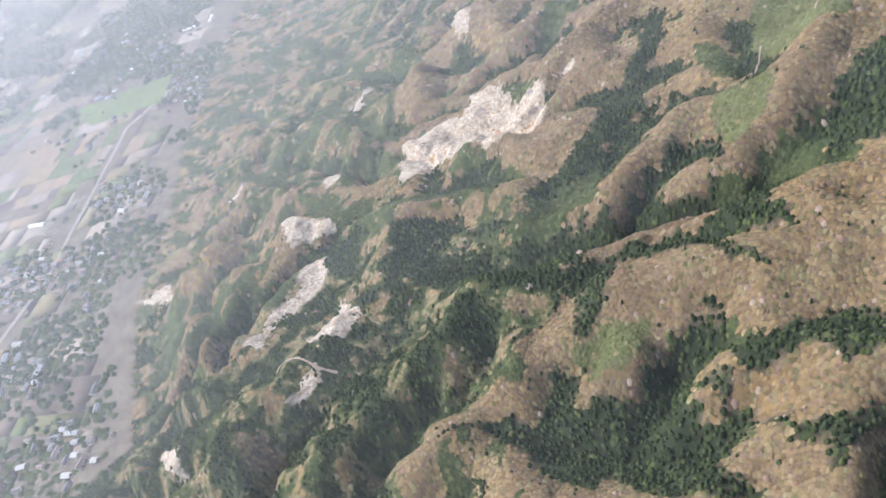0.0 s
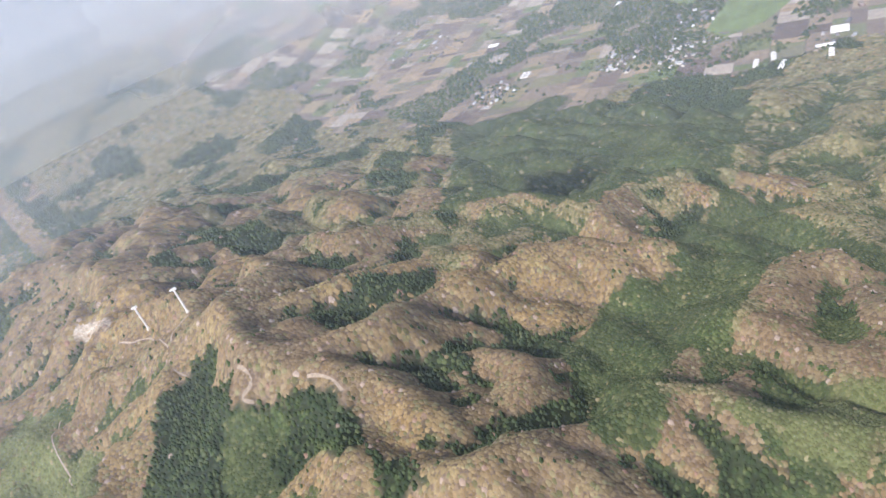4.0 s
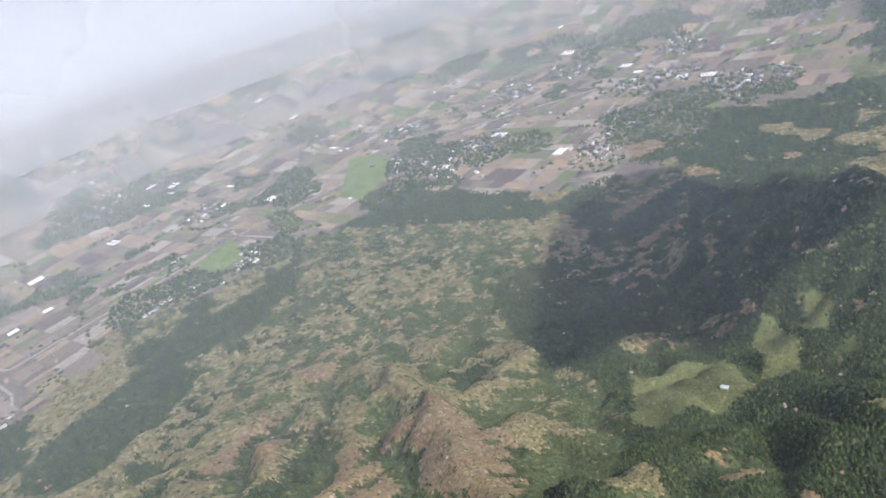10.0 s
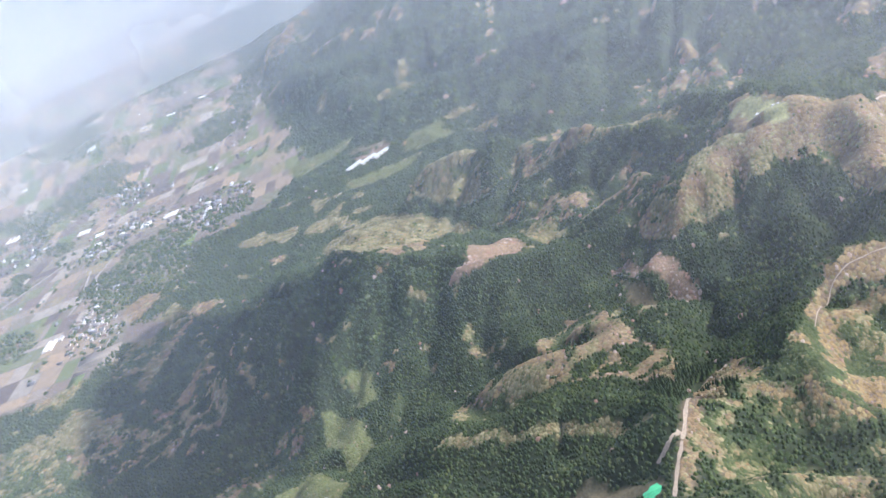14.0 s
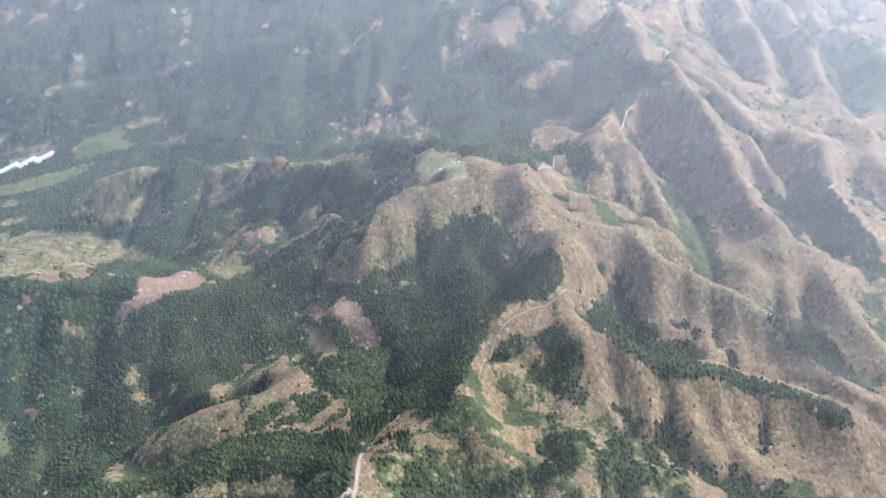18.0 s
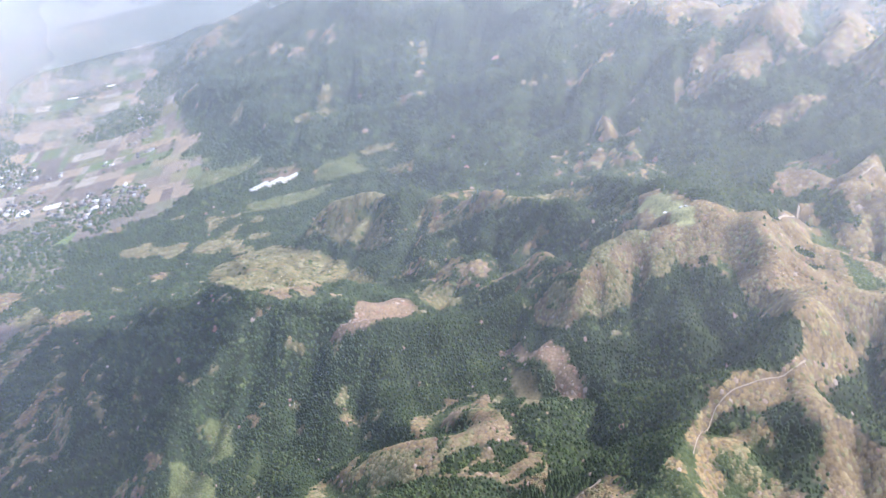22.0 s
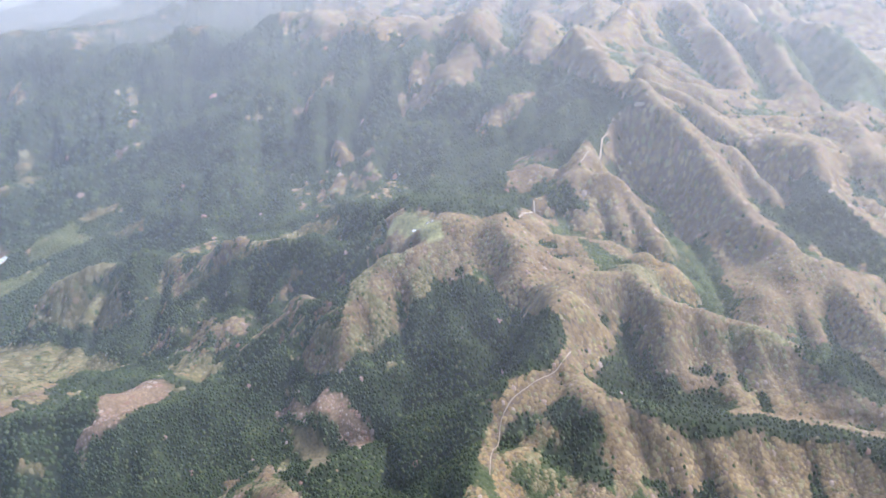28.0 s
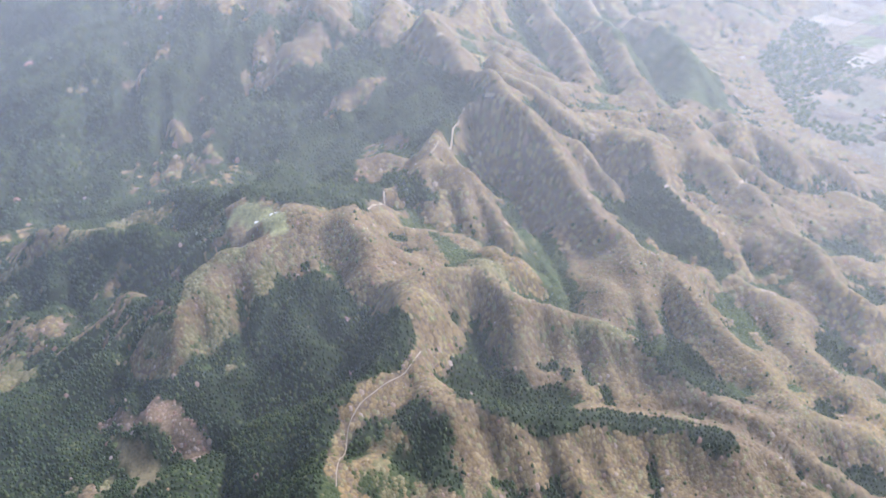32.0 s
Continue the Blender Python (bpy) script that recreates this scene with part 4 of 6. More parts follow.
def cover(px, py):
    """What grows at each place, as an index into KINDS."""
    px, py = np.asarray(px, float), np.asarray(py, float)
    n1 = wave(px / 140, py / 140, 21) + 0.45 * wave(px / 45, py / 45, 22)
    n2 = wave(px / 300, py / 300, 23) + 0.3 * wave(px / 60, py / 60, 24)
    h = base_height(px, py)
    side = px - np.interp(py, CREST_Y, CREST_X)
    c = np.full(px.shape, 1)
    c[n1 < -0.62] = 2
    low = (h < 285 + 50 * n2) & (side < 0) & (py > -300)
    n5 = wave(px / 34, py / 34, 40) + 0.7 * wave(px / 13, py / 13, 45)
    c[low] = np.where(n5 < 0.0, 3, np.where(n5 > 0.45, 2, np.where(n2 > -0.1, 1, 4)))[low]
    east = (side > 180) & (py > -430)
    c[east] = 4
    c[east & (n1 > 0.1) & (h > 150)] = 1
    c[east & (n1 < -0.25)] = 2
    c[east & (n2 > 0.55) & (py < 350)] = 3
    south = (side > 0) & (py <= -430)
    c[south] = 2
    c[south & (n1 > 0.42)] = 1
    c[south & (n2 > 0.5) & (n1 > 0.0)] = 4
    far = (py < -1250) & (side > 60)
    c[far] = 2
    c[far & (wave(px / 260, py / 90, 26) + 0.3 * wave(px / 40, py / 40, 27) > 0.8)] = 4
    c[far & (wave(px / 200, py / 110, 28) + 0.3 * wave(px / 40, py / 40, 29) > 0.84)] = 1
    c[(px > 1250) & (py > -1300) & (n1 < 0.2) & (side > 0)] = 2
    deep = dip(px, py) + 3 * wave(px / 60, py / 60, 35)
    west = (side < 80) & (py > -3000)
    spine = far & (deep < -6) & (wave(px / 240, py / 240, 74) + 0.4 * wave(px / 40, py / 40, 75) > 0.5)
    c[spine] = np.where(n2 > 0, 4, 1)[spine]
    c[west & (c == 2) & (deep < 4)] = 1
    c[west & (deep > 8) & (n1 < 0.35)] = 2
    c[west & (deep > 7) & (n1 >= 0.35)] = 3
    lee = (side > 120) & (py > -430) & (py < 380) & (c != 0)
    c[lee & (deep > 6)] = np.where(n2 > 0, 3, 2)[lee & (deep > 6)]
    c[lee & (deep < -7) & (n1 > -0.4)] = np.where(n2 > -0.3, 4, 1)[lee & (deep < -7) & (n1 > -0.4)]
    jx, jy = px + 5 * wave(px / 22, py / 22, 31) + 4 * wave(px / 9, py / 9, 33), py + 5 * wave(px / 22, py / 22, 32) + 4 * wave(px / 9, py / 9, 34)
    n4 = wave(px / 21, py / 21, 38) + 0.7 * wave(px / 9, py / 9, 39)
    for kind, poly in AREAS:
        sel = inside(jx, jy, poly)
        if kind == "mix":
            c[sel] = np.where(n4 > 0.1, 2, np.where(n4 > -0.1, 3, 1))[sel]
        elif kind == "wild":
            c[sel] = np.where(n4 > 0.05, 2, np.where(n4 > -0.3, 3, np.where(n4 > -0.6, 4, 1)))[sel]
        elif kind == "leafy":
            c[sel] = np.where(0.09 * deep + 0.75 * n4 + 0.5 * n1 > 0.1, 3, np.where(n2 > 0.75, 1, 4))[sel]
        else:
            c[sel] = KINDS.index(kind)
    n3 = wave(px / 30, py / 30, 36) + 0.6 * wave(px / 13, py / 13, 37)
    mix = (c == 1) & (side > 90) & (py < -430) & (py > -1000) & (n3 < 0.1)
    c[mix] = np.where(n1 > 0.3, 4, 2)[mix]
    neck = (c == 1) & (side <= 90) & (side > -250) & (py < -250) & (py > -640) & (n3 + 0.6 * n2 > 0.25)
    c[neck] = np.where(n1 > 0.1, 3, 2)[neck]
    glade = (c == 2) & (side > 90) & (py < -430) & (py > -1300) & (n3 > 1.0)
    c[glade] = 4
    lee = (side > 120) & (py > -700) & (py < 380) & ((c == 4) | (c == 1)) & (0.07 * deep + n3 > np.where(c == 4, 0.25, 0.6))
    c[lee] = np.where(n2 > -0.15, 3, 2)[lee]
    # gullies in the bare woods hold greener trees
    wet = (c == 1) & (deep > np.where((py < -560) & (side < 90), 13.0, 5.5)) & (n1 < 0.55)
    c[wet] = np.where(n2 > -0.1, 2, 3)[wet]
    c[on_plain(px, py)] = 0
    return c


gx = axis_steps(-4850, 4900, 250, 950, 8.5, 75, 0.03)
gy = axis_steps(-4950, 4800, -200, 1150, 8.5, 75, 0.03)
GX, GY = np.meshgrid(gx, gy)
GZ = land(GX, GY)


def ground_z(px, py):
    """The height of the ground mesh itself."""
    i = np.clip(np.searchsorted(gx, px) - 1, 0, len(gx) - 2)
    j = np.clip(np.searchsorted(gy, py) - 1, 0, len(gy) - 2)
    u, v = (px - gx[i]) / (gx[i + 1] - gx[i]), (py - gy[j]) / (gy[j + 1] - gy[j])
    return (GZ[j, i] * (1 - u) + GZ[j, i + 1] * u) * (1 - v) + (GZ[j + 1, i] * (1 - u) + GZ[j + 1, i + 1] * u) * v


rows_n, cols_n = GX.shape
idx = np.arange(rows_n * cols_n).reshape(rows_n, cols_n)
quads = np.stack([idx[:-1, :-1], idx[:-1, 1:], idx[1:, 1:], idx[1:, :-1]], -1).reshape(-1, 4)
m_ground, nodes, links, bsdf = shader("woodland_floor_and_fields", 0.95)
attr = nodes.new("ShaderNodeAttribute")
attr.attribute_name = "soil"
n_fine = noise_node(nodes, links, 0.35, 4)
n_wide = noise_node(nodes, links, 0.03, 4)
g_fine = ramp(nodes, [(0.3, (0.6, 0.6, 0.6)), (0.7, (1.3, 1.3, 1.3))])
g_wide = ramp(nodes, [(0.3, (0.75, 0.75, 0.75)), (0.7, (1.2, 1.2, 1.2))])
links.new(n_fine.outputs[0], g_fine.inputs[0])
links.new(n_wide.outputs[0], g_wide.inputs[0])
links.new(mixed(nodes, links, mixed(nodes, links, attr.outputs["Color"], g_fine.outputs[0], 1.0), g_wide.outputs[0], 1.0), bsdf.inputs["Base Color"])
ground_me = fill_mesh("ground", np.stack([GX, GY, GZ], -1).reshape(-1, 3), quads, m_ground, True)
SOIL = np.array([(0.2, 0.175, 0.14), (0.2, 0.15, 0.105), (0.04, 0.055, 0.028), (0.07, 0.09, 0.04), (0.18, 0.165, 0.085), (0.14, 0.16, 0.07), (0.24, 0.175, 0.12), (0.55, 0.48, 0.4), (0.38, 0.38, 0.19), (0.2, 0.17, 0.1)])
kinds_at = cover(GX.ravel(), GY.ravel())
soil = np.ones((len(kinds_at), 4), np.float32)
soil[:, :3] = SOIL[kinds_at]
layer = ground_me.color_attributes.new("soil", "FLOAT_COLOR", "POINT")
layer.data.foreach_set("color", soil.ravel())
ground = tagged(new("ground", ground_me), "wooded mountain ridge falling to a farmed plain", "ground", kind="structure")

# ---- woods ----
rng = np.random.default_rng(4)


def ring(n, r, z, turn=0.0):
    return [(r * math.cos(2 * math.pi * (i + turn) / n), r * math.sin(2 * math.pi * (i + turn) / n), z) for i in range(n)]


def stacked(rings):
    """A closed top over rings of five: corners and triangles."""
    co, tri = [(0, 0, 1.0)], [(0, 1 + i, 1 + (i + 1) % 5) for i in range(5)]
    for k, (r, z) in enumerate(rings):
        co += ring(5, r, z, 0.5 * (k % 2))
        if k:
            a, b = 1 + 5 * (k - 1), 1 + 5 * k
            for i in range(5):
                j = (i + 1) % 5
                odd = k % 2
                tri += [(a + i, b + i, a + j), (a + j, b + i, b + j)] if odd else [(a + i, b + i, b + j), (a + i, b + j, a + j)]
    return np.array(co), np.array(tri)


CONE = stacked([(0.52, 0.52), (1.0, 0.1)])
HAT = stacked([(1.0, 0.0)])
SPIRE = stacked([(1.0, 0.05)])


def wood(name, px, py, radius, tall, shape, material, label, hug=0.9):
    """All crowns of one kind of tree in one mesh; hug: how far the canopy follows the slope."""
    n = len(px)
    if not n:
        return None
    co, tri = shape
    k = len(co)
    a = rng.uniform(0, 6.283, n)
    ca, sa = np.cos(a)[:, None], np.sin(a)[:, None]
    r = (radius * rng.uniform(0.75, 1.3, n))[:, None] * rng.uniform(0.8, 1.2, (n, k))
    z = (tall * rng.uniform(0.85, 1.2, n))[:, None] * (co[None, :, 2] * rng.uniform(0.88, 1.1, (n, k)))
    x = px[:, None] + r * (co[None, :, 0] * ca - co[None, :, 1] * sa)
    y = py[:, None] + r * (co[None, :, 0] * sa + co[None, :, 1] * ca)
    gxs, gys = ground_z(px + 4, py) - ground_z(px - 4, py), ground_z(px, py + 4) - ground_z(px, py - 4)
    z = z + hug * ((x - px[:, None]) * gxs[:, None] + (y - py[:, None]) * gys[:, None]) / 8
    v = np.stack([x, y, z + ground_z(px, py)[:, None]], -1).reshape(-1, 3)
    f = (tri[None] + (np.arange(n) * k)[:, None, None]).reshape(-1, 3)
    return tagged(new(name, fill_mesh(name, v, f, material, True)), label, "trees", kind="stuff")


HEART = (70.0, -40.0)
GROVE = (228.0, -560.0, 48.0)


def scatter(step, near, far):
    lo, hi = -far, far
    xs = np.arange(HEART[0] + lo, HEART[0] + hi, step)
    ys = np.arange(HEART[1] + lo, HEART[1] + hi, step)
    px, py = (g.ravel() for g in np.meshgrid(xs, ys))
    px, py = px + rng.uniform(-0.75, 0.75, px.size) * step, py + rng.uniform(-0.75, 0.75, px.size) * step
    d = np.hypot(px - HEART[0], py - HEART[1])
    ok = (d >= near) & (d < far)
    return px[ok], py[ok]


# spacing, from, to, size and whether the band holds conifers or the other trees
bands = [(4.2, 0, 1000, 1.0, True), (2.9, 0, 600, 0.72, False), (3.5, 600, 1000, 0.86, False), (6.4, 1000, 1500, 1.35, None), (10.0, 1500, 2200, 2.1, None), (17.0, 2200, 3900, 3.5, None)]
spots = []
for step, near, far, big, needles in bands:
    px, py = scatter(step, near, far)
    kind = cover(px, py)
    keep = (kind != 0) & (kind != 7) & (kind != 8) & (kind != 9)
    if needles is not None:
        keep &= (kind == 2) == needles
    px, py, kind = px[keep], py[keep], kind[keep]
    free = np.hypot(px - GROVE[0], py - GROVE[1]) > GROVE[2]
    for wide, line in TRACKS:
        free &= line_distance(px, py, line, 30) > wide * 0.5 + 1.2
    px, py, kind = px[free], py[free], kind[free]
    u = rng.uniform(0, 1, px.size)
    species = np.array(["dec"] * px.size, object)
    species[kind == 1] = np.where(u < 0.01, "con", np.where(u < 0.025, "pink", np.where(u < 0.15, "tan", "dec")))[kind == 1]
    species[kind == 2] = np.where(u < 0.003, "pink", np.where(u < 0.07, "grn", "con"))[kind == 2]
    species[kind == 3] = np.where(u < 0.02, "tan", "grn")[kind == 3]
    species[kind == 4] = np.where(u < 0.08, "grn", np.where(u < 0.09, "con", np.where(u < 0.2, "dec", "tan")))[kind == 4]
    species[kind == 5] = np.where(u < 0.75, "mead", np.where(u < 0.8, "tan", "none"))[kind == 5]
    species[kind == 6] = np.where(u < 0.35, "cutting", "none")[kind == 6]
    spots.append((far, px, py, species, big))
LOOKS = {
    "dec": (2.9, 1.25, M_DEC, "bare_wood", "leafless brown broadleaf woods on the mountain slopes"),
    "pink": (3.2, 3.2, M_PINK, "blossom_wood", "pale pink blossoming and budding trees among the woods"),
    "tan": (3.1, 1.9, M_TAN, "spring_wood", "yellow-green broadleaf woods coming into leaf"),
    "grn": (2.8, 1.9, M_GRN, "young_wood", "mid-green young woods covering the slopes"),
    "con": (2.1, 4.6, M_CON, "conifer_wood", "dark green planted conifer forest on the slopes"),
    "mead": (2.4, 1.9, M_MEAD, "brushland", "light green brush and grass on cleared slopes"),
    "cutting": (2.4, 1.6, M_PINK, "scrub", "reddish-brown scrub on felled slopes"),
}
for far, px, py, species, big in spots:
    for sp, (r, t, material, name, label) in LOOKS.items():
        m = species == sp
        shape = (CONE if far <= 1000 and big == 1.0 else SPIRE) if sp == "con" else HAT
        wood(name, px[m], py[m], r * big, t * (1 + 0.35 * (big - 1)), shape, material, label, 0.5 if sp == "con" else 0.9)

# ---- tracks over the land ----


def ribbon(name, line, wide, material, label, category, lift=0.8):
    pts = []
    for (x0, y0), (x1, y1) in zip(line[:-1], line[1:]):
        n = max(1, int(math.hypot(x1 - x0, y1 - y0) / 6))
        pts += [(x0 + (x1 - x0) * i / n, y0 + (y1 - y0) * i / n) for i in range(n)]
    pts.append(line[-1])
    p = np.array(pts, float)
    for _ in range(3):
        p[1:-1] = (p[:-2] + 2 * p[1:-1] + p[2:]) / 4
    d = np.gradient(p, axis=0)
    d /= np.linalg.norm(d, axis=1)[:, None] + 1e-9
    side = np.stack([-d[:, 1], d[:, 0]], -1)
    w = wide / 2 * (1 + 0.25 * np.sin(np.arange(len(p)) * 1.7))[:, None]
    a, b = p + side * w, p - side * w
    top = lambda q: np.maximum(ground_z(q[:, 0], q[:, 1]), ground_z(p[:, 0], p[:, 1]) - 1) + lift
    co = np.concatenate([np.c_[a, top(a)], np.c_[b, top(b)]])
    n = len(p)
    f = np.array([(i, n + i, n + i + 1, i + 1) for i in range(n - 1)])
    return tagged(new(name, fill_mesh(name, co, f, material)), label, category, kind="structure")


for wide, line in TRACKS:
    ribbon("track", line, wide, M_TRACK, "pale gravel forest track cut into the slope", "track")

# ---- the plain: parcels, lanes, villages, woods ----
HAMLETS = [(2819, -1305), (1973, -1127), (2269, -1709), (1902, -1675), (2494, -684), (2940, -839), (1892, 713), (2983, 19), (2219, 242), (2639, 884), (1869, 650), (1952, 1485), (1681, 1548), (1703, 1362),
           (1420, 1848), (2475, 940), (2340, -45), (2006, -1710), (1895, -1778), (1886, -1057), (2877, -1373), (2525, -1946), (2406, -933), (2378, -741), (2325, -1535), (2784, -1573)]
HAMLETS += [(-1560, 486), (-1470, 535), (-1650, 1186), (-1500, 758), (-1090, 196), (-1330, 282), (-1590, 393), (-1260, -1285), (-1300, -1400), (2390, -3000)]
GREENHOUSES = [(1685, 1109), (1730, 1085), (1684, 1037), (1801, 986), (1761, 951), (2251, 993), (2236, 1891), (2125, 1899), (2343, 1806), (4063, 691), (3922, 469), (3758, 409), (3323, 219), (3495, 174), (3357, 114)]
GREENHOUSES += [(3166, -120), (3823, -393), (3105, -569), (3217, -1834), (3473, -1852), (2356, -57), (3190, -2002), (2728, -2551), (-1900, 1554), (-1700, 633), (-1950, 1500), (3454, -1865), (2621, -2678)]
COPSES = [(2368, -895), (2773, -296), (2968, -366), (4431, -984), (3800, -921), (1900, -1453), (2276, -1023), (2515, -191), (2340, 131), (2064, 1123), (2054, 2068), (2543, 1793), (2321, 854), (2373, 92),
          (2333, 314), (1794, 1197), (1980, -1458), (2293, -878), (1957, -1245), (3822, -2436), (1917, -1355), (-1350, 596), (-1300, 333), (2650, 500), (3100, 1100), (2900, -2300)]
CROPS = [[(1892, 1387), (2161, 1465), (2284, 1323), (2132, 1235), (1952, 1234), (1843, 1300)], [(2155, 1741), (2283, 1622), (2091, 1564)], [(2516, -406), (2928, -580), (2740, -687), (2509, -579), (2400, -447)],
         [(2464, 125), (2606, -18), (2300, -15), (2340, 84)], [(-2050, 1067), (-1800, 1250), (-1720, 1120), (-1900, 1000)], [(1902, -1470), (1887, -1563), (1845, -1480)]]
LANES = [[(2227, -1556), (2189, -1366), (2000, -1188), (1950, -1091)], [(3012, -82), (2763, -19), (2589, -36), (2425, -130)], [(2477, -437), (2732, -530), (2888, -542)], [(2273, 745), (2124, 681), (1990, 667)],
         [(2795, -2273), (2331, -1738), (2263, -1567)], [(2258, -1412), (2140, -1242), (2125, -1176)], [(2958, -1840), (2503, -1745), (2316, -1699)], [(3600, 1600), (2700, 1200), (2300, 700), (2600, -100), (2700, -900), (2400, -1650)],
         [(-1700, 1700), (-1750, 1000), (-1500, 500), (-1400, 100)]]
for line in LANES:
    ribbon("lane", line, 9, M_ASPHALT, "pale farm lane between the fields", "road", 0.5)

for poly in CROPS:
    bm = bmesh.new()
    if sum(x0 * y1 - x1 * y0 for (x0, y0), (x1, y1) in zip(poly, poly[1:] + poly[:1])) < 0:
        poly = poly[::-1]
    top = [bm.verts.new((x, y, 0.7)) for x, y in poly]
    low = [bm.verts.new((x, y, -0.5)) for x, y in poly]
    bm.faces.new(top)
    for i in range(len(poly)):
        bm.faces.new((low[i], low[(i + 1) % len(poly)], top[(i + 1) % len(poly)], top[i]))
    me = bpy.data.meshes.new("crop_field")
    bm.to_mesh(me)
    bm.free()
    me.materials.append(M_CROP)
    tagged(new("crop_field", me), "bright green field of young crop on the plain", "field", "crop fields", "structure")

rng2 = np.random.default_rng(8)
ca, sa = math.cos(0.42), math.sin(0.42)
parcels = []
v = -5600.0
while v < 5600:
    deep = rng2.uniform(38, 95)
    u = -5600.0
    while u < 5600:
        wide = rng2.uniform(16, 60) if rng2.random() < 0.6 else rng2.uniform(50, 120)
        parcels.append((u, v, wide, deep))
        u += wide
    v += deep
parcels = np.array(parcels)
bend = lambda a, b: (a + 60 * wave(a / 700, b / 700, 41), b + 60 * wave(a / 700, b / 700, 42))
corner = []
for du, dv in ((0.02, 0.02), (0.98, 0.02), (0.98, 0.98), (0.02, 0.98)):
    a, b = bend(parcels[:, 0] + du * parcels[:, 2], parcels[:, 1] + dv * parcels[:, 3])
    corner.append(np.stack([a * ca - b * sa, a * sa + b * ca], -1))
corner = np.stack(corner, 1)
mid = corner.mean(1)
east, west = np.interp(mid[:, 1], *EAST_FOOT), np.interp(mid[:, 1], *WEST_FOOT)
ok = on_plain(mid[:, 0] - 20, mid[:, 1]) & ((mid[:, 0] > east - 400) | (mid[:, 0] < west - 25)) & (np.hypot(mid[:, 0], mid[:, 1]) < 4700)
ok &= (wave(mid[:, 0] / 260, mid[:, 1] / 260, 43) + 0.5 * wave(mid[:, 0] / 80, mid[:, 1] / 80, 44)) < 0.27
for poly in CROPS:
    ok &= ~inside(mid[:, 0], mid[:, 1], poly)
for line in LANES:
    ok &= line_distance(mid[:, 0], mid[:, 1], line, 60) > 14
corner, mid = corner[ok], mid[ok]
near = np.argsort(np.hypot(mid[:, 0] - 70, mid[:, 1] + 40))[:240]
rest = np.setdiff1d(np.arange(len(mid)), near)
n = len(rest)
top = corner[rest].reshape(-1, 2)
top = np.c_[top, ground_z(top[:, 0], top[:, 1]) + 0.5 + 0.002 * np.clip(np.hypot(top[:, 0], top[:, 1]) - 2900, 0, 2000)]
fill = fill_mesh("far_fields", top, np.arange(4 * n).reshape(-1, 4), M_FIELD)
tagged(new("far_fields", fill), "patchwork of bare, stubble and green field parcels", "fields", kind="stuff")
for k in near:
    c = corner[k]
    base_z = ground_z(c[:, 0], c[:, 1])
    co = np.concatenate([np.c_[c, base_z + 0.22], np.c_[c, base_z - 0.3]])
    co[:, :2] -= mid[k]
    f = np.array([(0, 1, 2, 3), (4, 5, 1, 0), (5, 6, 2, 1), (6, 7, 3, 2), (7, 4, 0, 3)])
    ob = new("field", fill_mesh("field", co, f, M_FIELD_PIECE))
    ob.location = (mid[k][0], mid[k][1], 0)
    ob.parent = ground

# woods, hedges and garden trees on the plain
px, py = scatter(13.0, 800, 4300)
flat = on_plain(px, py)
px, py = px[flat], py[flat]
dense = wave(px / 260, py / 260, 43) + 0.5 * wave(px / 80, py / 80, 44) > 0.28
for cx, cy in COPSES:
    dense |= ((px - cx) / (95 + 40 * math.sin(cx))) ** 2 + ((py - cy) / (75 + 30 * math.cos(cy))) ** 2 + 0.4 * wave(px / 40, py / 40, 46) < 1
garden = np.zeros(px.size, bool)
for cx, cy in HAMLETS:
    garden |= np.hypot(px - cx, py - cy) + 30 * wave(px / 30, py / 30, 47) < 95
hedge = (np.abs(wave(px / 190, py / 190, 48)) < 0.03) & (rng2.random(px.size) < 0.7)
pick = (dense | hedge | (garden & (rng2.random(px.size) < 0.4))) & (np.hypot(px - 70, py + 40) < 4600)
for poly in CROPS:
    pick &= ~inside(px, py, poly)
px, py = px[pick], py[pick]
light = (rng2.random(px.size) < 0.2) | (wave(px / 120, py / 120, 49) > 0.35)
wood("grove", px[~light], py[~light], 8.0, 9.0, HAT, M_CON, "dark green groves and shelter belts among the fields")
wood("orchard", px[light], py[light], 7.5, 6.0, HAT, M_GRN, "mid-green garden trees and thickets in the villages")


# ---- buildings ----
def lift_at(x, y):
    return float(ground_z(np.array([float(x)]), np.array([float(y)]))[0]) + 0.3


def part(name, bm, material, parent, label=""):
    me = bpy.data.meshes.new(name)
    bm.normal_update()
    bm.to_mesh(me)
    bm.free()
    me.materials.append(material)
    ob = new(name, me)
    ob.parent = parent
    return tagged(ob, label) if label else ob


def block(bm, x0, y0, z0, x1, y1, z1):
    r = bmesh.ops.create_cube(bm, size=1)
    for q in r["verts"]:
        q.co = (x0 + (q.co.x + 0.5) * (x1 - x0), y0 + (q.co.y + 0.5) * (y1 - y0), z0 + (q.co.z + 0.5) * (z1 - z0))
    return r["verts"]


def gable(bm, hx, hy, z0, z1, over=0.6, thick=0.25):
    """Two roof slopes over a ridge along x."""
    for s in (1, -1):
        pts = [(-hx - over, s * (hy + over), z0 - 0.3), (hx + over, s * (hy + over), z0 - 0.3), (hx + over, 0, z1), (-hx - over, 0, z1)]
        a = [bm.verts.new(p) for p in pts]
        b = [bm.verts.new((p[0], p[1], p[2] - thick)) for p in pts]
        bm.faces.new(a if s < 0 else a[::-1])
        bm.faces.new(b[::-1] if s < 0 else b)
        for i in range(4):
            j = (i + 1) % 4
            bm.faces.new((a[i], b[i], b[j], a[j]))


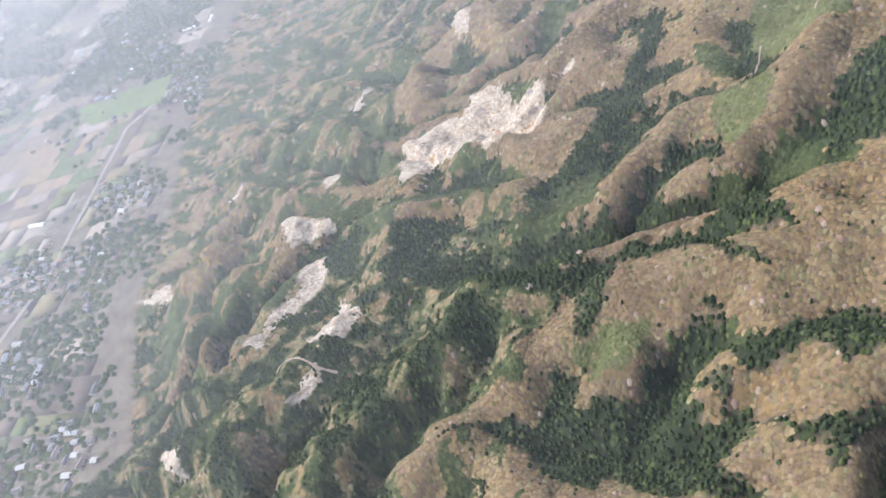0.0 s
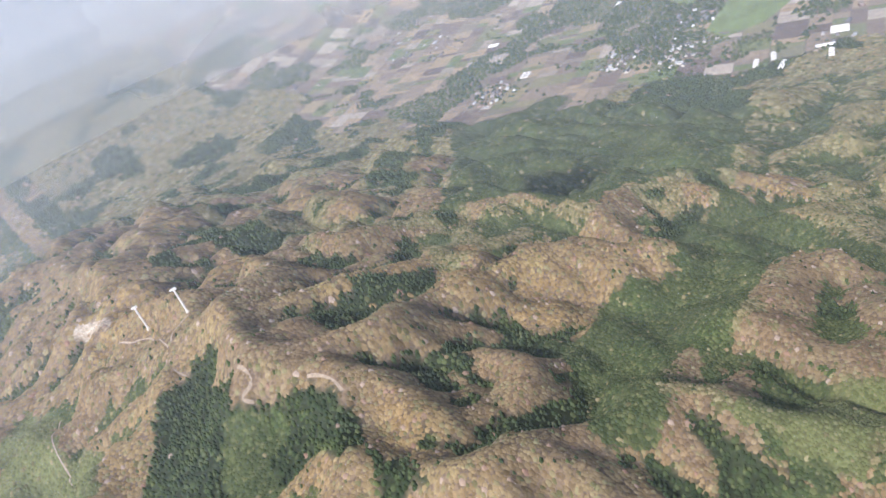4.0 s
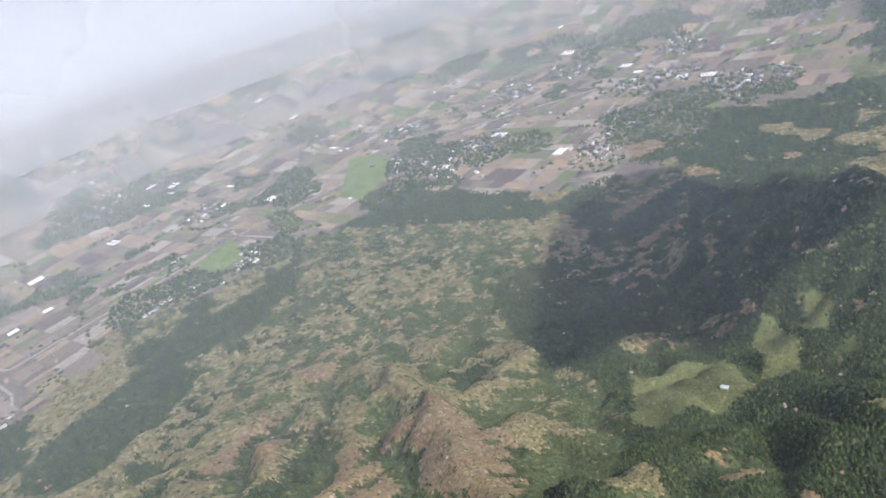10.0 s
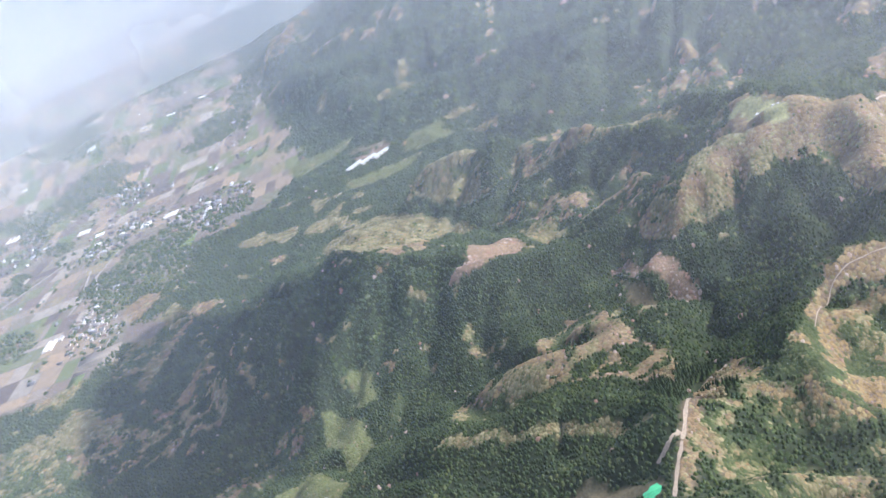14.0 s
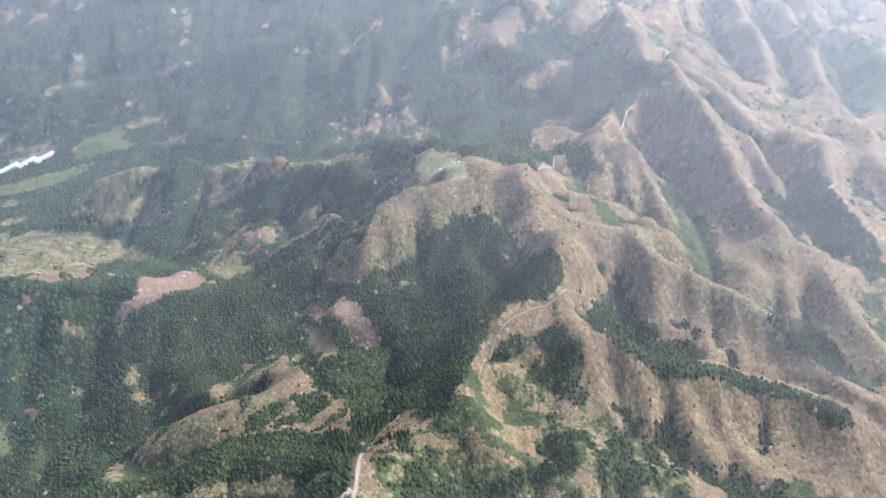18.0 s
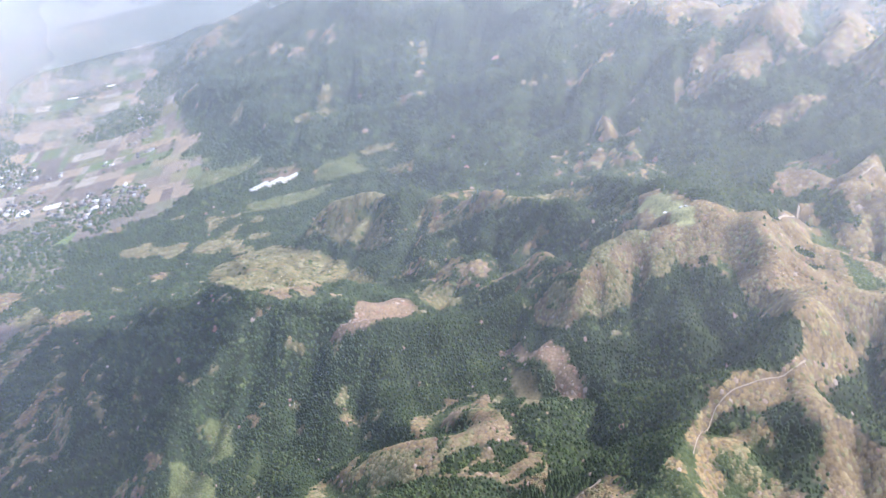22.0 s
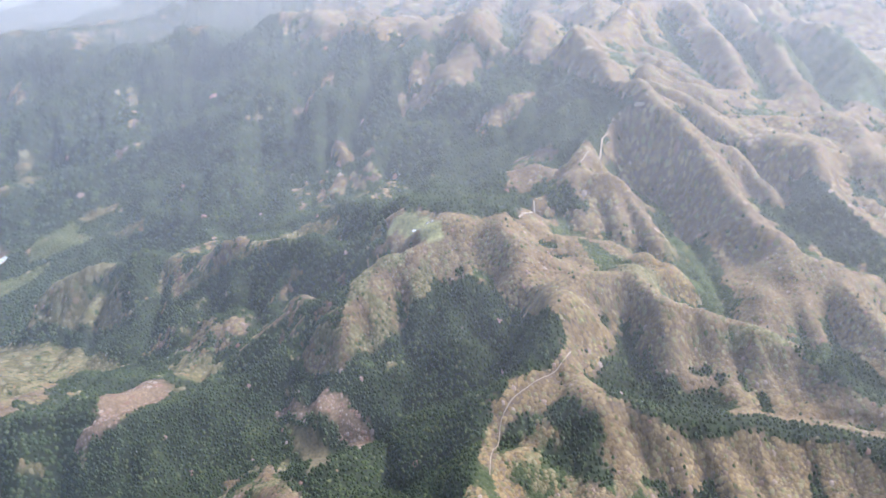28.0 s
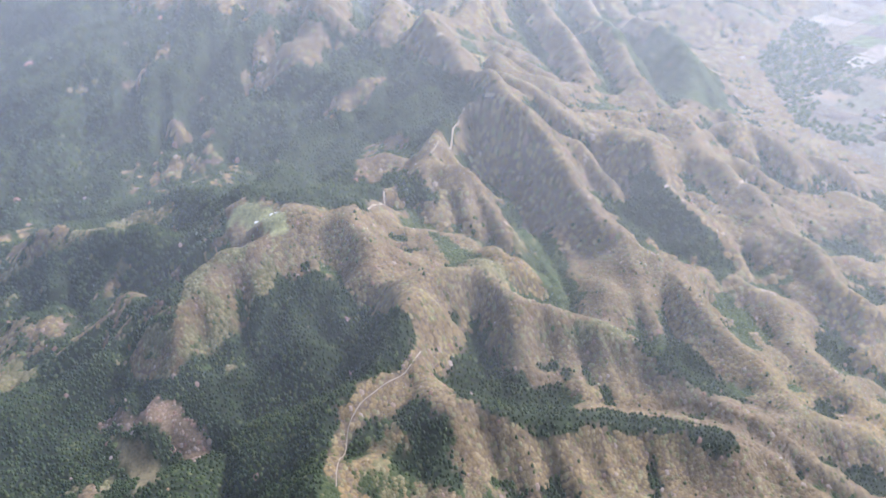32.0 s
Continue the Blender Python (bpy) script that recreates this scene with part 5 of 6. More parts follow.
M_WINDOW = plain_material("dark_glass", (0.05, 0.06, 0.07), 0.15, 0.4, 0.1)


def make_house(hx, hy, z, label):
    root = tagged(new("house"), label, "house", "village houses")
    bm = bmesh.new()
    block(bm, -hx, -hy, -0.5, hx, hy, z)
    for s in (1, -1):
        a = [bm.verts.new((s * hx, y, h)) for y, h in ((-hy, z), (hy, z), (0, z + hy * 0.5))]
        bm.faces.new(a if s > 0 else a[::-1])
    part("wall", bm, M_WALL, root)
    bm = bmesh.new()
    gable(bm, hx, hy, z, z + hy * 0.55)
    roof = part("roof", bm, M_ROOF, root)
    bm = bmesh.new()
    block(bm, -hx - 0.6, -0.3, z + hy * 0.55 - 0.15, hx + 0.6, 0.3, z + hy * 0.55 + 0.2)
    part("ridge_cap", bm, M_ROOF_FAR, roof)
    for i in (-0.5, 0.5):
        bm = bmesh.new()
        block(bm, i * hx - 0.9, -hy - 0.06, z * 0.35, i * hx + 0.9, -hy + 0.1, z * 0.75)
        part("window", bm, M_WINDOW, root)
    return root


protos = [make_house(6, 4.5, 5.2, "two-storey village house with a tiled gable roof"), make_house(8, 4.5, 3.4, "long low farmhouse with a gable roof"),
          make_house(4, 3.2, 3.0, "small outbuilding with a gable roof beside the farmhouses"), make_house(11, 6, 5.0, "large farm shed with a shallow metal roof")]
spots_h = []
for cx, cy in HAMLETS:
    for _ in range(34):
        spots_h.append((cx + rng2.normal(0, 48), cy + rng2.normal(0, 40), rng2.choice([0.42, 1.99, 0.42, 2.1]) + rng2.normal(0, 0.12), int(rng2.choice([0, 0, 1, 1, 2, 3]))))
spots_h = [s for s in spots_h if on_plain(np.array([s[0]]), np.array([s[1]]))[0]]
kept = []
for s in spots_h:
    if all(abs(s[0] - k[0]) + abs(s[1] - k[1]) > 19 for k in kept):
        kept.append(s)
kept.sort(key=lambda s: math.hypot(s[0] - 70, s[1] + 40))
for i, (x, y, a, k) in enumerate(kept[:290]):
    if i < 4:
        k = i
        protos[k].matrix_basis = pose(x, y, lift_at(x, y), 0, 0, math.degrees(a))
    else:
        copy_thing(protos[k], pose(x, y, lift_at(x, y), 0, 0, math.degrees(a)))
far_co, far_f = [], []
sizes = ((6, 4.5, 5.2), (8, 4.5, 3.4), (4, 3.2, 3.0), (11, 6, 5.0))
loose = [(x, y, a, k) for x, y, a, k in kept[290:]]
while len(loose) < 2000:
    x, y = rng2.uniform(-4500, 4600), rng2.uniform(-3800, 4200)
    if math.hypot(x, y) < 4500 and wave(np.array(x / 240), np.array(y / 240), 51) > 0.3 and (x > np.interp(y, *EAST_FOOT) + 60 or x < np.interp(y, *WEST_FOOT) - 60):
        loose.append((x, y, 0.42 + rng2.normal(0, 0.2), int(rng2.integers(0, 4))))
for x, y, a, k in loose:
    hx, hy, z = sizes[k]
    c, s = math.cos(a), math.sin(a)
    base = len(far_co)
    for lx, ly, lz in ((-hx, -hy, 0), (hx, -hy, 0), (hx, hy, 0), (-hx, hy, 0), (-hx, -hy, z), (hx, -hy, z), (hx, hy, z), (-hx, hy, z), (-hx, 0, z * 1.5), (hx, 0, z * 1.5)):
        far_co.append((x + lx * c - ly * s, y + lx * s + ly * c, lz + lift_at(x, y)))
    far_f += [[base + q for q in f] for f in ((0, 1, 5, 4), (1, 2, 6, 5), (2, 3, 7, 6), (3, 0, 4, 7), (4, 5, 9, 8), (6, 7, 8, 9), (5, 6, 9, 9), (7, 4, 8, 8))]
tri = [t for f in far_f for t in ([f[:3]] if f[2] == f[3] else [f[:3], [f[0], f[2], f[3]]])]
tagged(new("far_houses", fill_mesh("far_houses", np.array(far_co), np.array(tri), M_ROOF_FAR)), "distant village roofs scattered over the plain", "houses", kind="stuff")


def make_greenhouse(long, wide, tall):
    root = tagged(new("greenhouse"), "long white plastic-film greenhouse on the fields", "greenhouse", "greenhouses")
    bm = bmesh.new()
    prof = [(wide / 2 * math.cos(q), tall * math.sin(q)) for q in np.linspace(0, math.pi, 9)]
    a = [bm.verts.new((-long / 2, p, z)) for p, z in prof]
    b = [bm.verts.new((long / 2, p, z)) for p, z in prof]
    for i in range(8):
        bm.faces.new((a[i], a[i + 1], b[i + 1], b[i]))
    bm.faces.new(a[::-1])
    bm.faces.new(b)
    part("film", bm, M_PLASTIC, root)
    for x in np.linspace(-long / 2, long / 2, 7):
        bm = bmesh.new()
        for (p0, z0), (p1, z1) in zip(prof[:-1], prof[1:]):
            q = [bm.verts.new((x + dx, p * 1.01, z * 1.01 + 0.06)) for dx, p, z in ((-0.15, p0, z0), (0.15, p0, z0), (0.15, p1, z1), (-0.15, p1, z1))]
            bm.faces.new(q)
        part("hoop", bm, M_WHITE, root)
    return root


house_of_film = make_greenhouse(46, 14, 4.5)
for i, (x, y) in enumerate(GREENHOUSES):
    m = pose(x, y, lift_at(x, y), 0, 0, 24 + 8 * math.sin(i * 2.3) + (90 if i % 5 == 3 else 0))
    if i == 0:
        house_of_film.matrix_basis = m
    else:
        copy_thing(house_of_film, m)

# more film houses, in rows of two or three
pick = random.Random(31)
count = 0
while count < 70:
    x, y = pick.uniform(1500, 4300), pick.uniform(-2700, 2300)
    if math.hypot(x, y) > 4300 or x < np.interp(y, *EAST_FOOT) + 120 or float(wave(np.array(x / 500), np.array(y / 500), 73)) < -0.1:
        continue
    a = 24 + pick.uniform(-6, 6) + (90 if pick.random() < 0.3 else 0)
    s = pick.uniform(0.6, 1.25)
    for k in range(pick.choice((1, 2, 2, 3))):
        d = 17 * s * k
        qx, qy = x - d * math.sin(radians(a)), y + d * math.cos(radians(a))
        copy_thing(house_of_film, pose(qx, qy, lift_at(qx, qy), 0, 0, a) @ Matrix.Diagonal((s, s, 1, 1)))
        count += 1


# ---- things on the ridge ----
def tube(bm, r0, r1, z0, z1, n=14):
    a = [bm.verts.new((r0 * math.cos(2 * math.pi * i / n), r0 * math.sin(2 * math.pi * i / n), z0)) for i in range(n)]
    b = [bm.verts.new((r1 * math.cos(2 * math.pi * i / n), r1 * math.sin(2 * math.pi * i / n), z1)) for i in range(n)]
    for i in range(n):
        bm.faces.new((a[i], a[(i + 1) % n], b[(i + 1) % n], b[i]))
    bm.faces.new(a[::-1])
    bm.faces.new(b)


def make_turbine():
    root = tagged(new("wind_turbine"), "white tubular wind turbine tower on the ridge", "wind turbine", "wind turbines")
    bm = bmesh.new()
    tube(bm, 1.35, 0.95, -1, 30)
    tower = part("tower", bm, M_WHITE, root)
    bm = bmesh.new()
    block(bm, -0.45, -1.45, 0.6, 0.45, -1.25, 2.7)
    part("door", bm, M_GREYROOF, tower, "grey steel service door")
    bm = bmesh.new()
    block(bm, -3.2, -1.3, 29.8, 2.2, 1.3, 32.4)
    bmesh.ops.bevel(bm, geom=bm.edges[:], offset=0.4, segments=2, affect="EDGES")
    nacelle = part("nacelle", bm, M_WHITE, root)
    bm = bmesh.new()
    block(bm, -2.6, -0.7, 32.38, -1.2, 0.7, 32.9)
    part("cooler", bm, M_GREYROOF, nacelle, "grey cooler on the housing")
    bm = bmesh.new()
    bmesh.ops.create_icosphere(bm, subdivisions=2, radius=1.2, matrix=Matrix.Translation((2.8, 0, 31)) @ Matrix.Diagonal((1.2, 1, 1, 1)))
    part("hub", bm, M_WHITE, root)
    bm = bmesh.new()
    tube(bm, 2.4, 2.4, -1.5, 0.5)
    part("foundation", bm, M_WALL, root, "pale concrete foundation")
    return root


turbine = make_turbine()
for i, (x, y) in enumerate(((82, 876), (119, 813))):
    m = pose(x, y, float(ground_z(np.array([x]), np.array([y]))[0]) + 0.3, 0, 0, 150 + 10 * i)
    if i == 0:
        turbine.matrix_basis = m
    else:
        copy_thing(turbine, m)


def at_ground(x, y, lift=0.1):
    return float(ground_z(np.array([float(x)]), np.array([float(y)]))[0]) + lift


def make_van():
    root = tagged(new("van"), "white van parked on the grassy take-off", "van", "parked vans")
    bm = bmesh.new()
    block(bm, -2.4, -0.95, 0.5, 2.4, 0.95, 2.2)
    bmesh.ops.bevel(bm, geom=bm.edges[:], offset=0.2, segments=2, affect="EDGES")
    part("body", bm, M_WHITE, root)
    bm = bmesh.new()
    block(bm, 1.3, -0.98, 1.35, 2.42, 0.98, 1.95)
    part("windscreen", bm, M_WINDOW, root)
    for x in (-1.5, 1.5):
        for y in (-0.95, 0.95):
            bm = bmesh.new()
            tube(bm, 0.36, 0.36, -0.12, 0.12, 12)
            bmesh.ops.rotate(bm, verts=bm.verts[:], matrix=Matrix.Rotation(math.pi / 2, 3, "X"))
            bmesh.ops.translate(bm, verts=bm.verts[:], vec=(x, y, 0.36))
            wheel = part("wheel", bm, M_WINDOW, root)
            bm = bmesh.new()
            tube(bm, 0.2, 0.2, -0.14, 0.14, 10)
            bmesh.ops.rotate(bm, verts=bm.verts[:], matrix=Matrix.Rotation(math.pi / 2, 3, "X"))
            bmesh.ops.translate(bm, verts=bm.verts[:], vec=(x, y, 0.36))
            part("rim", bm, M_GREYROOF, wheel, "pale steel rim")
    return root


van = make_van()
van.matrix_basis = pose(123, -1043, at_ground(123, -1043), 0, 0, 20)
copy_thing(van, pose(130, -1047, at_ground(130, -1047), 0, 0, 35))

# white cloth spread on the take-off
cloth = bmesh.new()
bmesh.ops.create_grid(cloth, x_segments=10, y_segments=6, size=1)
for q in cloth.verts:
    q.co = (q.co.x * 5, q.co.y * 2.6 * (1 - 0.3 * q.co.x * q.co.x), 0.4 + 0.3 * math.sin(q.co.x * 7) * math.cos(q.co.y * 5))
me = bpy.data.meshes.new("glider_canopy")
cloth.to_mesh(me)
cloth.free()
me.materials.append(M_WHITE)
canopy = tagged(new("glider_canopy", me), "white paraglider canopy spread out on the grass", "paraglider")
canopy.matrix_basis = pose(153, -1077, at_ground(153, -1077, 0.5), 0, 0, 60)

# green tarpaulin in the forest clearing
tarp = bmesh.new()
bmesh.ops.create_grid(tarp, x_segments=24, y_segments=14, size=1)
for q in tarp.verts:
    x, y = q.co.x * 12, q.co.y * 8 * (1 + 0.12 * math.sin(q.co.x * 9))
    q.co = (x, y, 0)
me = bpy.data.meshes.new("tarpaulin")
tarp_m = pose(251, -393, 0, 0, 0, 40)
for q in tarp.verts:
    w = tarp_m @ q.co
    q.co.z = at_ground(w.x, w.y, 1.3) + 0.35 * math.sin(q.co.x * 1.3) * math.cos(q.co.y * 1.7)
tarp.to_mesh(me)
tarp.free()
me.materials.append(M_TARP)
sheet = tagged(new("tarpaulin", me), "bright green tarpaulin spread in a forest clearing", "tarpaulin")
sheet.matrix_basis = tarp_m

# long pale-roofed halls in the valley
for i, (x, y, a) in enumerate(((1344, -1832, 62), (1383, -1804, 62), (1301, -1850, 60))):
    root = tagged(new("hall"), "long hall with a pale sheet-metal roof in the valley", "hall", "valley halls")
    bm = bmesh.new()
    block(bm, -30, -11, -2, 30, 11, 5)
    part("wall", bm, M_WALL, root)
    bm = bmesh.new()
    gable(bm, 30, 11, 5, 8)
    roof = part("roof", bm, M_GREYROOF, root)
    bm = bmesh.new()
    block(bm, -30.4, -0.7, 7.8, 30.4, 0.7, 8.4)
    part("ridge_vent", bm, M_WALL, roof, "pale ridge vent along the roof")
    for k in range(5):
        bm = bmesh.new()
        block(bm, -26 + 12 * k, -11.12, 0.2, -22 + 12 * k, -10.9, 4)
        part("door", bm, M_WINDOW, root)
    root.matrix_basis = pose(x, y, at_ground(x, y), 0, 0, a)

root = tagged(new("shed"), "small pale hut beside the meadow track", "hut")
bm = bmesh.new()
block(bm, -5, -3, -1, 5, 3, 3)
part("wall", bm, M_WALL, root)
bm = bmesh.new()
gable(bm, 5, 3, 3, 4.4)
part("roof", bm, M_GREYROOF, root)
root.matrix_basis = pose(722, -463, at_ground(722, -463), 0, 0, 30)

# ---- clouds that shade the slopes ----
sun_way = Vector((SUN_AZ[0], SUN_AZ[1], 0)).normalized() / math.tan(radians(SUN_EL))


def cloud(gx0, gy0, gz0, rx, ry, turn, seed):
    z = 2300.0
    bm = bmesh.new()
    bmesh.ops.create_icosphere(bm, subdivisions=4, radius=1)
    for q in bm.verts:
        n = noise.fractal(q.co * 1.6 + Vector((seed, 0, 0)), 1.0, 2.0, 4)
        k = 1 + 0.42 * n
        q.co = (q.co.x * rx * k, q.co.y * ry * k, max(q.co.z, -0.15) * 0.3 * min(rx, ry) * k)
    me = bpy.data.meshes.new("cloud")
    bm.to_mesh(me)
    bm.free()
    me.materials.append(M_CLOUD)
    ob = tagged(new("cloud", me), "white fair-weather cloud high above the ridge", "cloud", "clouds")
    ob.matrix_basis = pose(gx0 + sun_way.x * (z - gz0), gy0 + sun_way.y * (z - gz0), z, 0, 0, turn)


cloud(1300, -780, 40, 470, 200, -42, 3)
cloud(765, 927, 230, 62, 40, 20, 7)


# ---- haze imitated by see-through sheets ----
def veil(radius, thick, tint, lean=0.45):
    """A thin see-through sheet round the ridge, leaning inwards, that imitates haze."""
    m = bpy.data.materials.new("haze_sheet")
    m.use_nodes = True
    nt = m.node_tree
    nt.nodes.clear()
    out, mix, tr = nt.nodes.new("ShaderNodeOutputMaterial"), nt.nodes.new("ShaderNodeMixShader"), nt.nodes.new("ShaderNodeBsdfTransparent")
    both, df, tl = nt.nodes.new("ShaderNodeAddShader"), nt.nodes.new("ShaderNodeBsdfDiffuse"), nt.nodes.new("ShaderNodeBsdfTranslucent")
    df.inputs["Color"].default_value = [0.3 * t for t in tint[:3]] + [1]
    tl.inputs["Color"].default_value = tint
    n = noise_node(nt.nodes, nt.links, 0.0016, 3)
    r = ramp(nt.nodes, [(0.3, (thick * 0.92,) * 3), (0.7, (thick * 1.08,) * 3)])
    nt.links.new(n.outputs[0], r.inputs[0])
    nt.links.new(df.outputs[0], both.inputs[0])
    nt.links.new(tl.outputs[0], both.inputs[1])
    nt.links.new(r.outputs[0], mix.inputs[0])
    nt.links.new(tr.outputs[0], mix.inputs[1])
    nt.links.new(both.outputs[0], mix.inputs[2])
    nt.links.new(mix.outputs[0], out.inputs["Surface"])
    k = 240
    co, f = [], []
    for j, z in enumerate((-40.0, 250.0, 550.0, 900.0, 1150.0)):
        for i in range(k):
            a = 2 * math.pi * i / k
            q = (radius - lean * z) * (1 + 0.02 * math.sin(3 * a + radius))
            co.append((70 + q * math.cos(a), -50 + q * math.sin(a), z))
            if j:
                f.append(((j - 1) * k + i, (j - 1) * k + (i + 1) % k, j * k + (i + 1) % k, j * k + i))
    tagged(new("haze", fill_mesh("haze", np.array(co), np.array(f), m, True)), "see-through sheet imitating pale spring haze", "haze", kind="structure")


# Distance haze put into tinted sheets, thicker and paler outwards.
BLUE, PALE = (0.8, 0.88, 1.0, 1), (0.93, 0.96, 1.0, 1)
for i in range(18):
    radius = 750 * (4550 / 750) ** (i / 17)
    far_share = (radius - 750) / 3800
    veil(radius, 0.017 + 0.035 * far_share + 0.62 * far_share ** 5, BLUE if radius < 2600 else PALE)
# Nearest sheet, added to lift the dark tones in every direction.
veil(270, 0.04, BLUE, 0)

# Added ring wall that glows, standing in for bright haze at the horizon.
m_far, nodes, links, bsdf = shader("far_haze_glow", 1.0)
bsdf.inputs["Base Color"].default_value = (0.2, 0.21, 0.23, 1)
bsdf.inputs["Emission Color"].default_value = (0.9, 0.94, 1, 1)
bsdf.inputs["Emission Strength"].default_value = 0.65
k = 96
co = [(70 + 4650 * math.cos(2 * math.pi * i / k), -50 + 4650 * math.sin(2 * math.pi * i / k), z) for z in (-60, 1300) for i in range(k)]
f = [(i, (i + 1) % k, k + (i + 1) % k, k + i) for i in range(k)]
tagged(new("backdrop", fill_mesh("backdrop", np.array(co), np.array(f), m_far, True)), "glowing backdrop imitating white haze at the end of the plain", "backdrop", kind="structure")


# ---- quarries: benches of broken rock ----
m_rock, nodes, links, bsdf = shader("quarry_rock", 0.95)
n_a, n_b = noise_node(nodes, links, 0.035, 6), noise_node(nodes, links, 0.25, 5)
n_a.inputs["Distortion"].default_value = 1.6
r_a = ramp(nodes, [(0.3, (0.26, 0.25, 0.25)), (0.42, (0.46, 0.39, 0.31)), (0.5, (0.52, 0.46, 0.39)), (0.58, (0.6, 0.55, 0.48)), (0.68, (0.45, 0.29, 0.16)), (0.76, (0.48, 0.41, 0.34))])
r_b = ramp(nodes, [(0.3, (0.55, 0.54, 0.53)), (0.65, (1.15, 1.14, 1.12))])
links.new(n_a.outputs[0], r_a.inputs[0])
links.new(n_b.outputs[0], r_b.inputs[0])
links.new(mixed(nodes, links, r_a.outputs[0], r_b.outputs[0], 1.0), bsdf.inputs["Base Color"])


def quarry(poly):
    """A fine sheet of benches and rubble laid over the slope within the outline."""
    xs, ys = [p[0] for p in poly], [p[1] for p in poly]
    step = 2.5 if max(xs) - min(xs) > 60 else 2.0
    qx, qy = np.meshgrid(np.arange(min(xs) - 12, max(xs) + 12, step), np.arange(min(ys) - 12, max(ys) + 12, step))
    wx, wy = qx + 6 * wave(qx / 15, qy / 15, 61) + 3 * wave(qx / 6, qy / 6, 63), qy + 6 * wave(qx / 15, qy / 15, 62) + 3 * wave(qx / 6, qy / 6, 64)
    m = inside(wx, wy, poly).astype(float)
    fade = blurred(m, 2, 2)
    base = ground_z(qx, qy)
    b = base + 7 * wave(qx / 38, qy / 38, 65)
    rise = 11.0
    frac = b / rise - np.floor(b / rise)
    bench = rise * (np.floor(b / rise) + np.clip((frac - 0.6) / 0.4, 0, 1)) - b
    z = base + 0.6 + fade * (1.2 + 0.9 * bench + 5 * (np.abs(wave(qx / 24, qy / 24, 66)) - 0.3) + 2.2 * wave(qx / 8, qy / 8, 67))
    ids = np.arange(qx.size).reshape(qx.shape)
    f = np.stack([ids[:-1, :-1], ids[:-1, 1:], ids[1:, 1:], ids[1:, :-1]], -1).reshape(-1, 4)
    f = f[(m.ravel()[f].sum(1) > 2)]
    if len(f) < 4:
        return
    used, back = np.unique(f, return_inverse=True)
    co = np.stack([qx, qy, np.maximum(z, base + 0.4)], -1).reshape(-1, 3)[used]
    tagged(new("quarry", fill_mesh("quarry", co, back.reshape(f.shape), m_rock)), "pale open quarry with broken rock benches", "quarry", kind="structure")


for kind, poly in AREAS:
    if kind == "rock":
        quarry(poly)

# ---- single trees round the clearing ----


def clump(bm, x, y, z, r, squash, seed, detail=1):
    made = bmesh.ops.create_icosphere(bm, subdivisions=detail, radius=1)["verts"]
    for q in made:
        k = 1 + 0.45 * noise.noise(q.co * 2.3 + Vector((seed, seed * 0.7, 0)))
        q.co = (x + q.co.x * r * k, y + q.co.y * r * k, z + q.co.z * r * squash * k)


def trunk_mesh(bm, height_m, r):
    tube(bm, r, r * 0.35, -1.0, height_m, 7)


def make_conifer(seed):
    root = tagged(new("conifer_tree"), "dark green conifer standing in the planted forest", "tree", "conifers at the clearing")
    pick = random.Random(seed)
    bm = bmesh.new()
    trunk_mesh(bm, 9, 0.22)
    part("trunk", bm, M_BARK, root)
    bm = bmesh.new()
    for k in range(7):
        z, r = 1.5 + k * 1.35, 2.3 * (1 - k / 7.6)
        n = 9
        tip = bm.verts.new((0, 0, z + 2.1))
        rim = [bm.verts.new((r * pick.uniform(0.65, 1.15) * math.cos(6.283 * i / n + k), r * pick.uniform(0.65, 1.15) * math.sin(6.283 * i / n + k), z + pick.uniform(-0.35, 0.3))) for i in range(n)]
        for i in range(n):
            bm.faces.new((tip, rim[i], rim[(i + 1) % n]))
    part("crown", bm, M_CON, root)
    return root


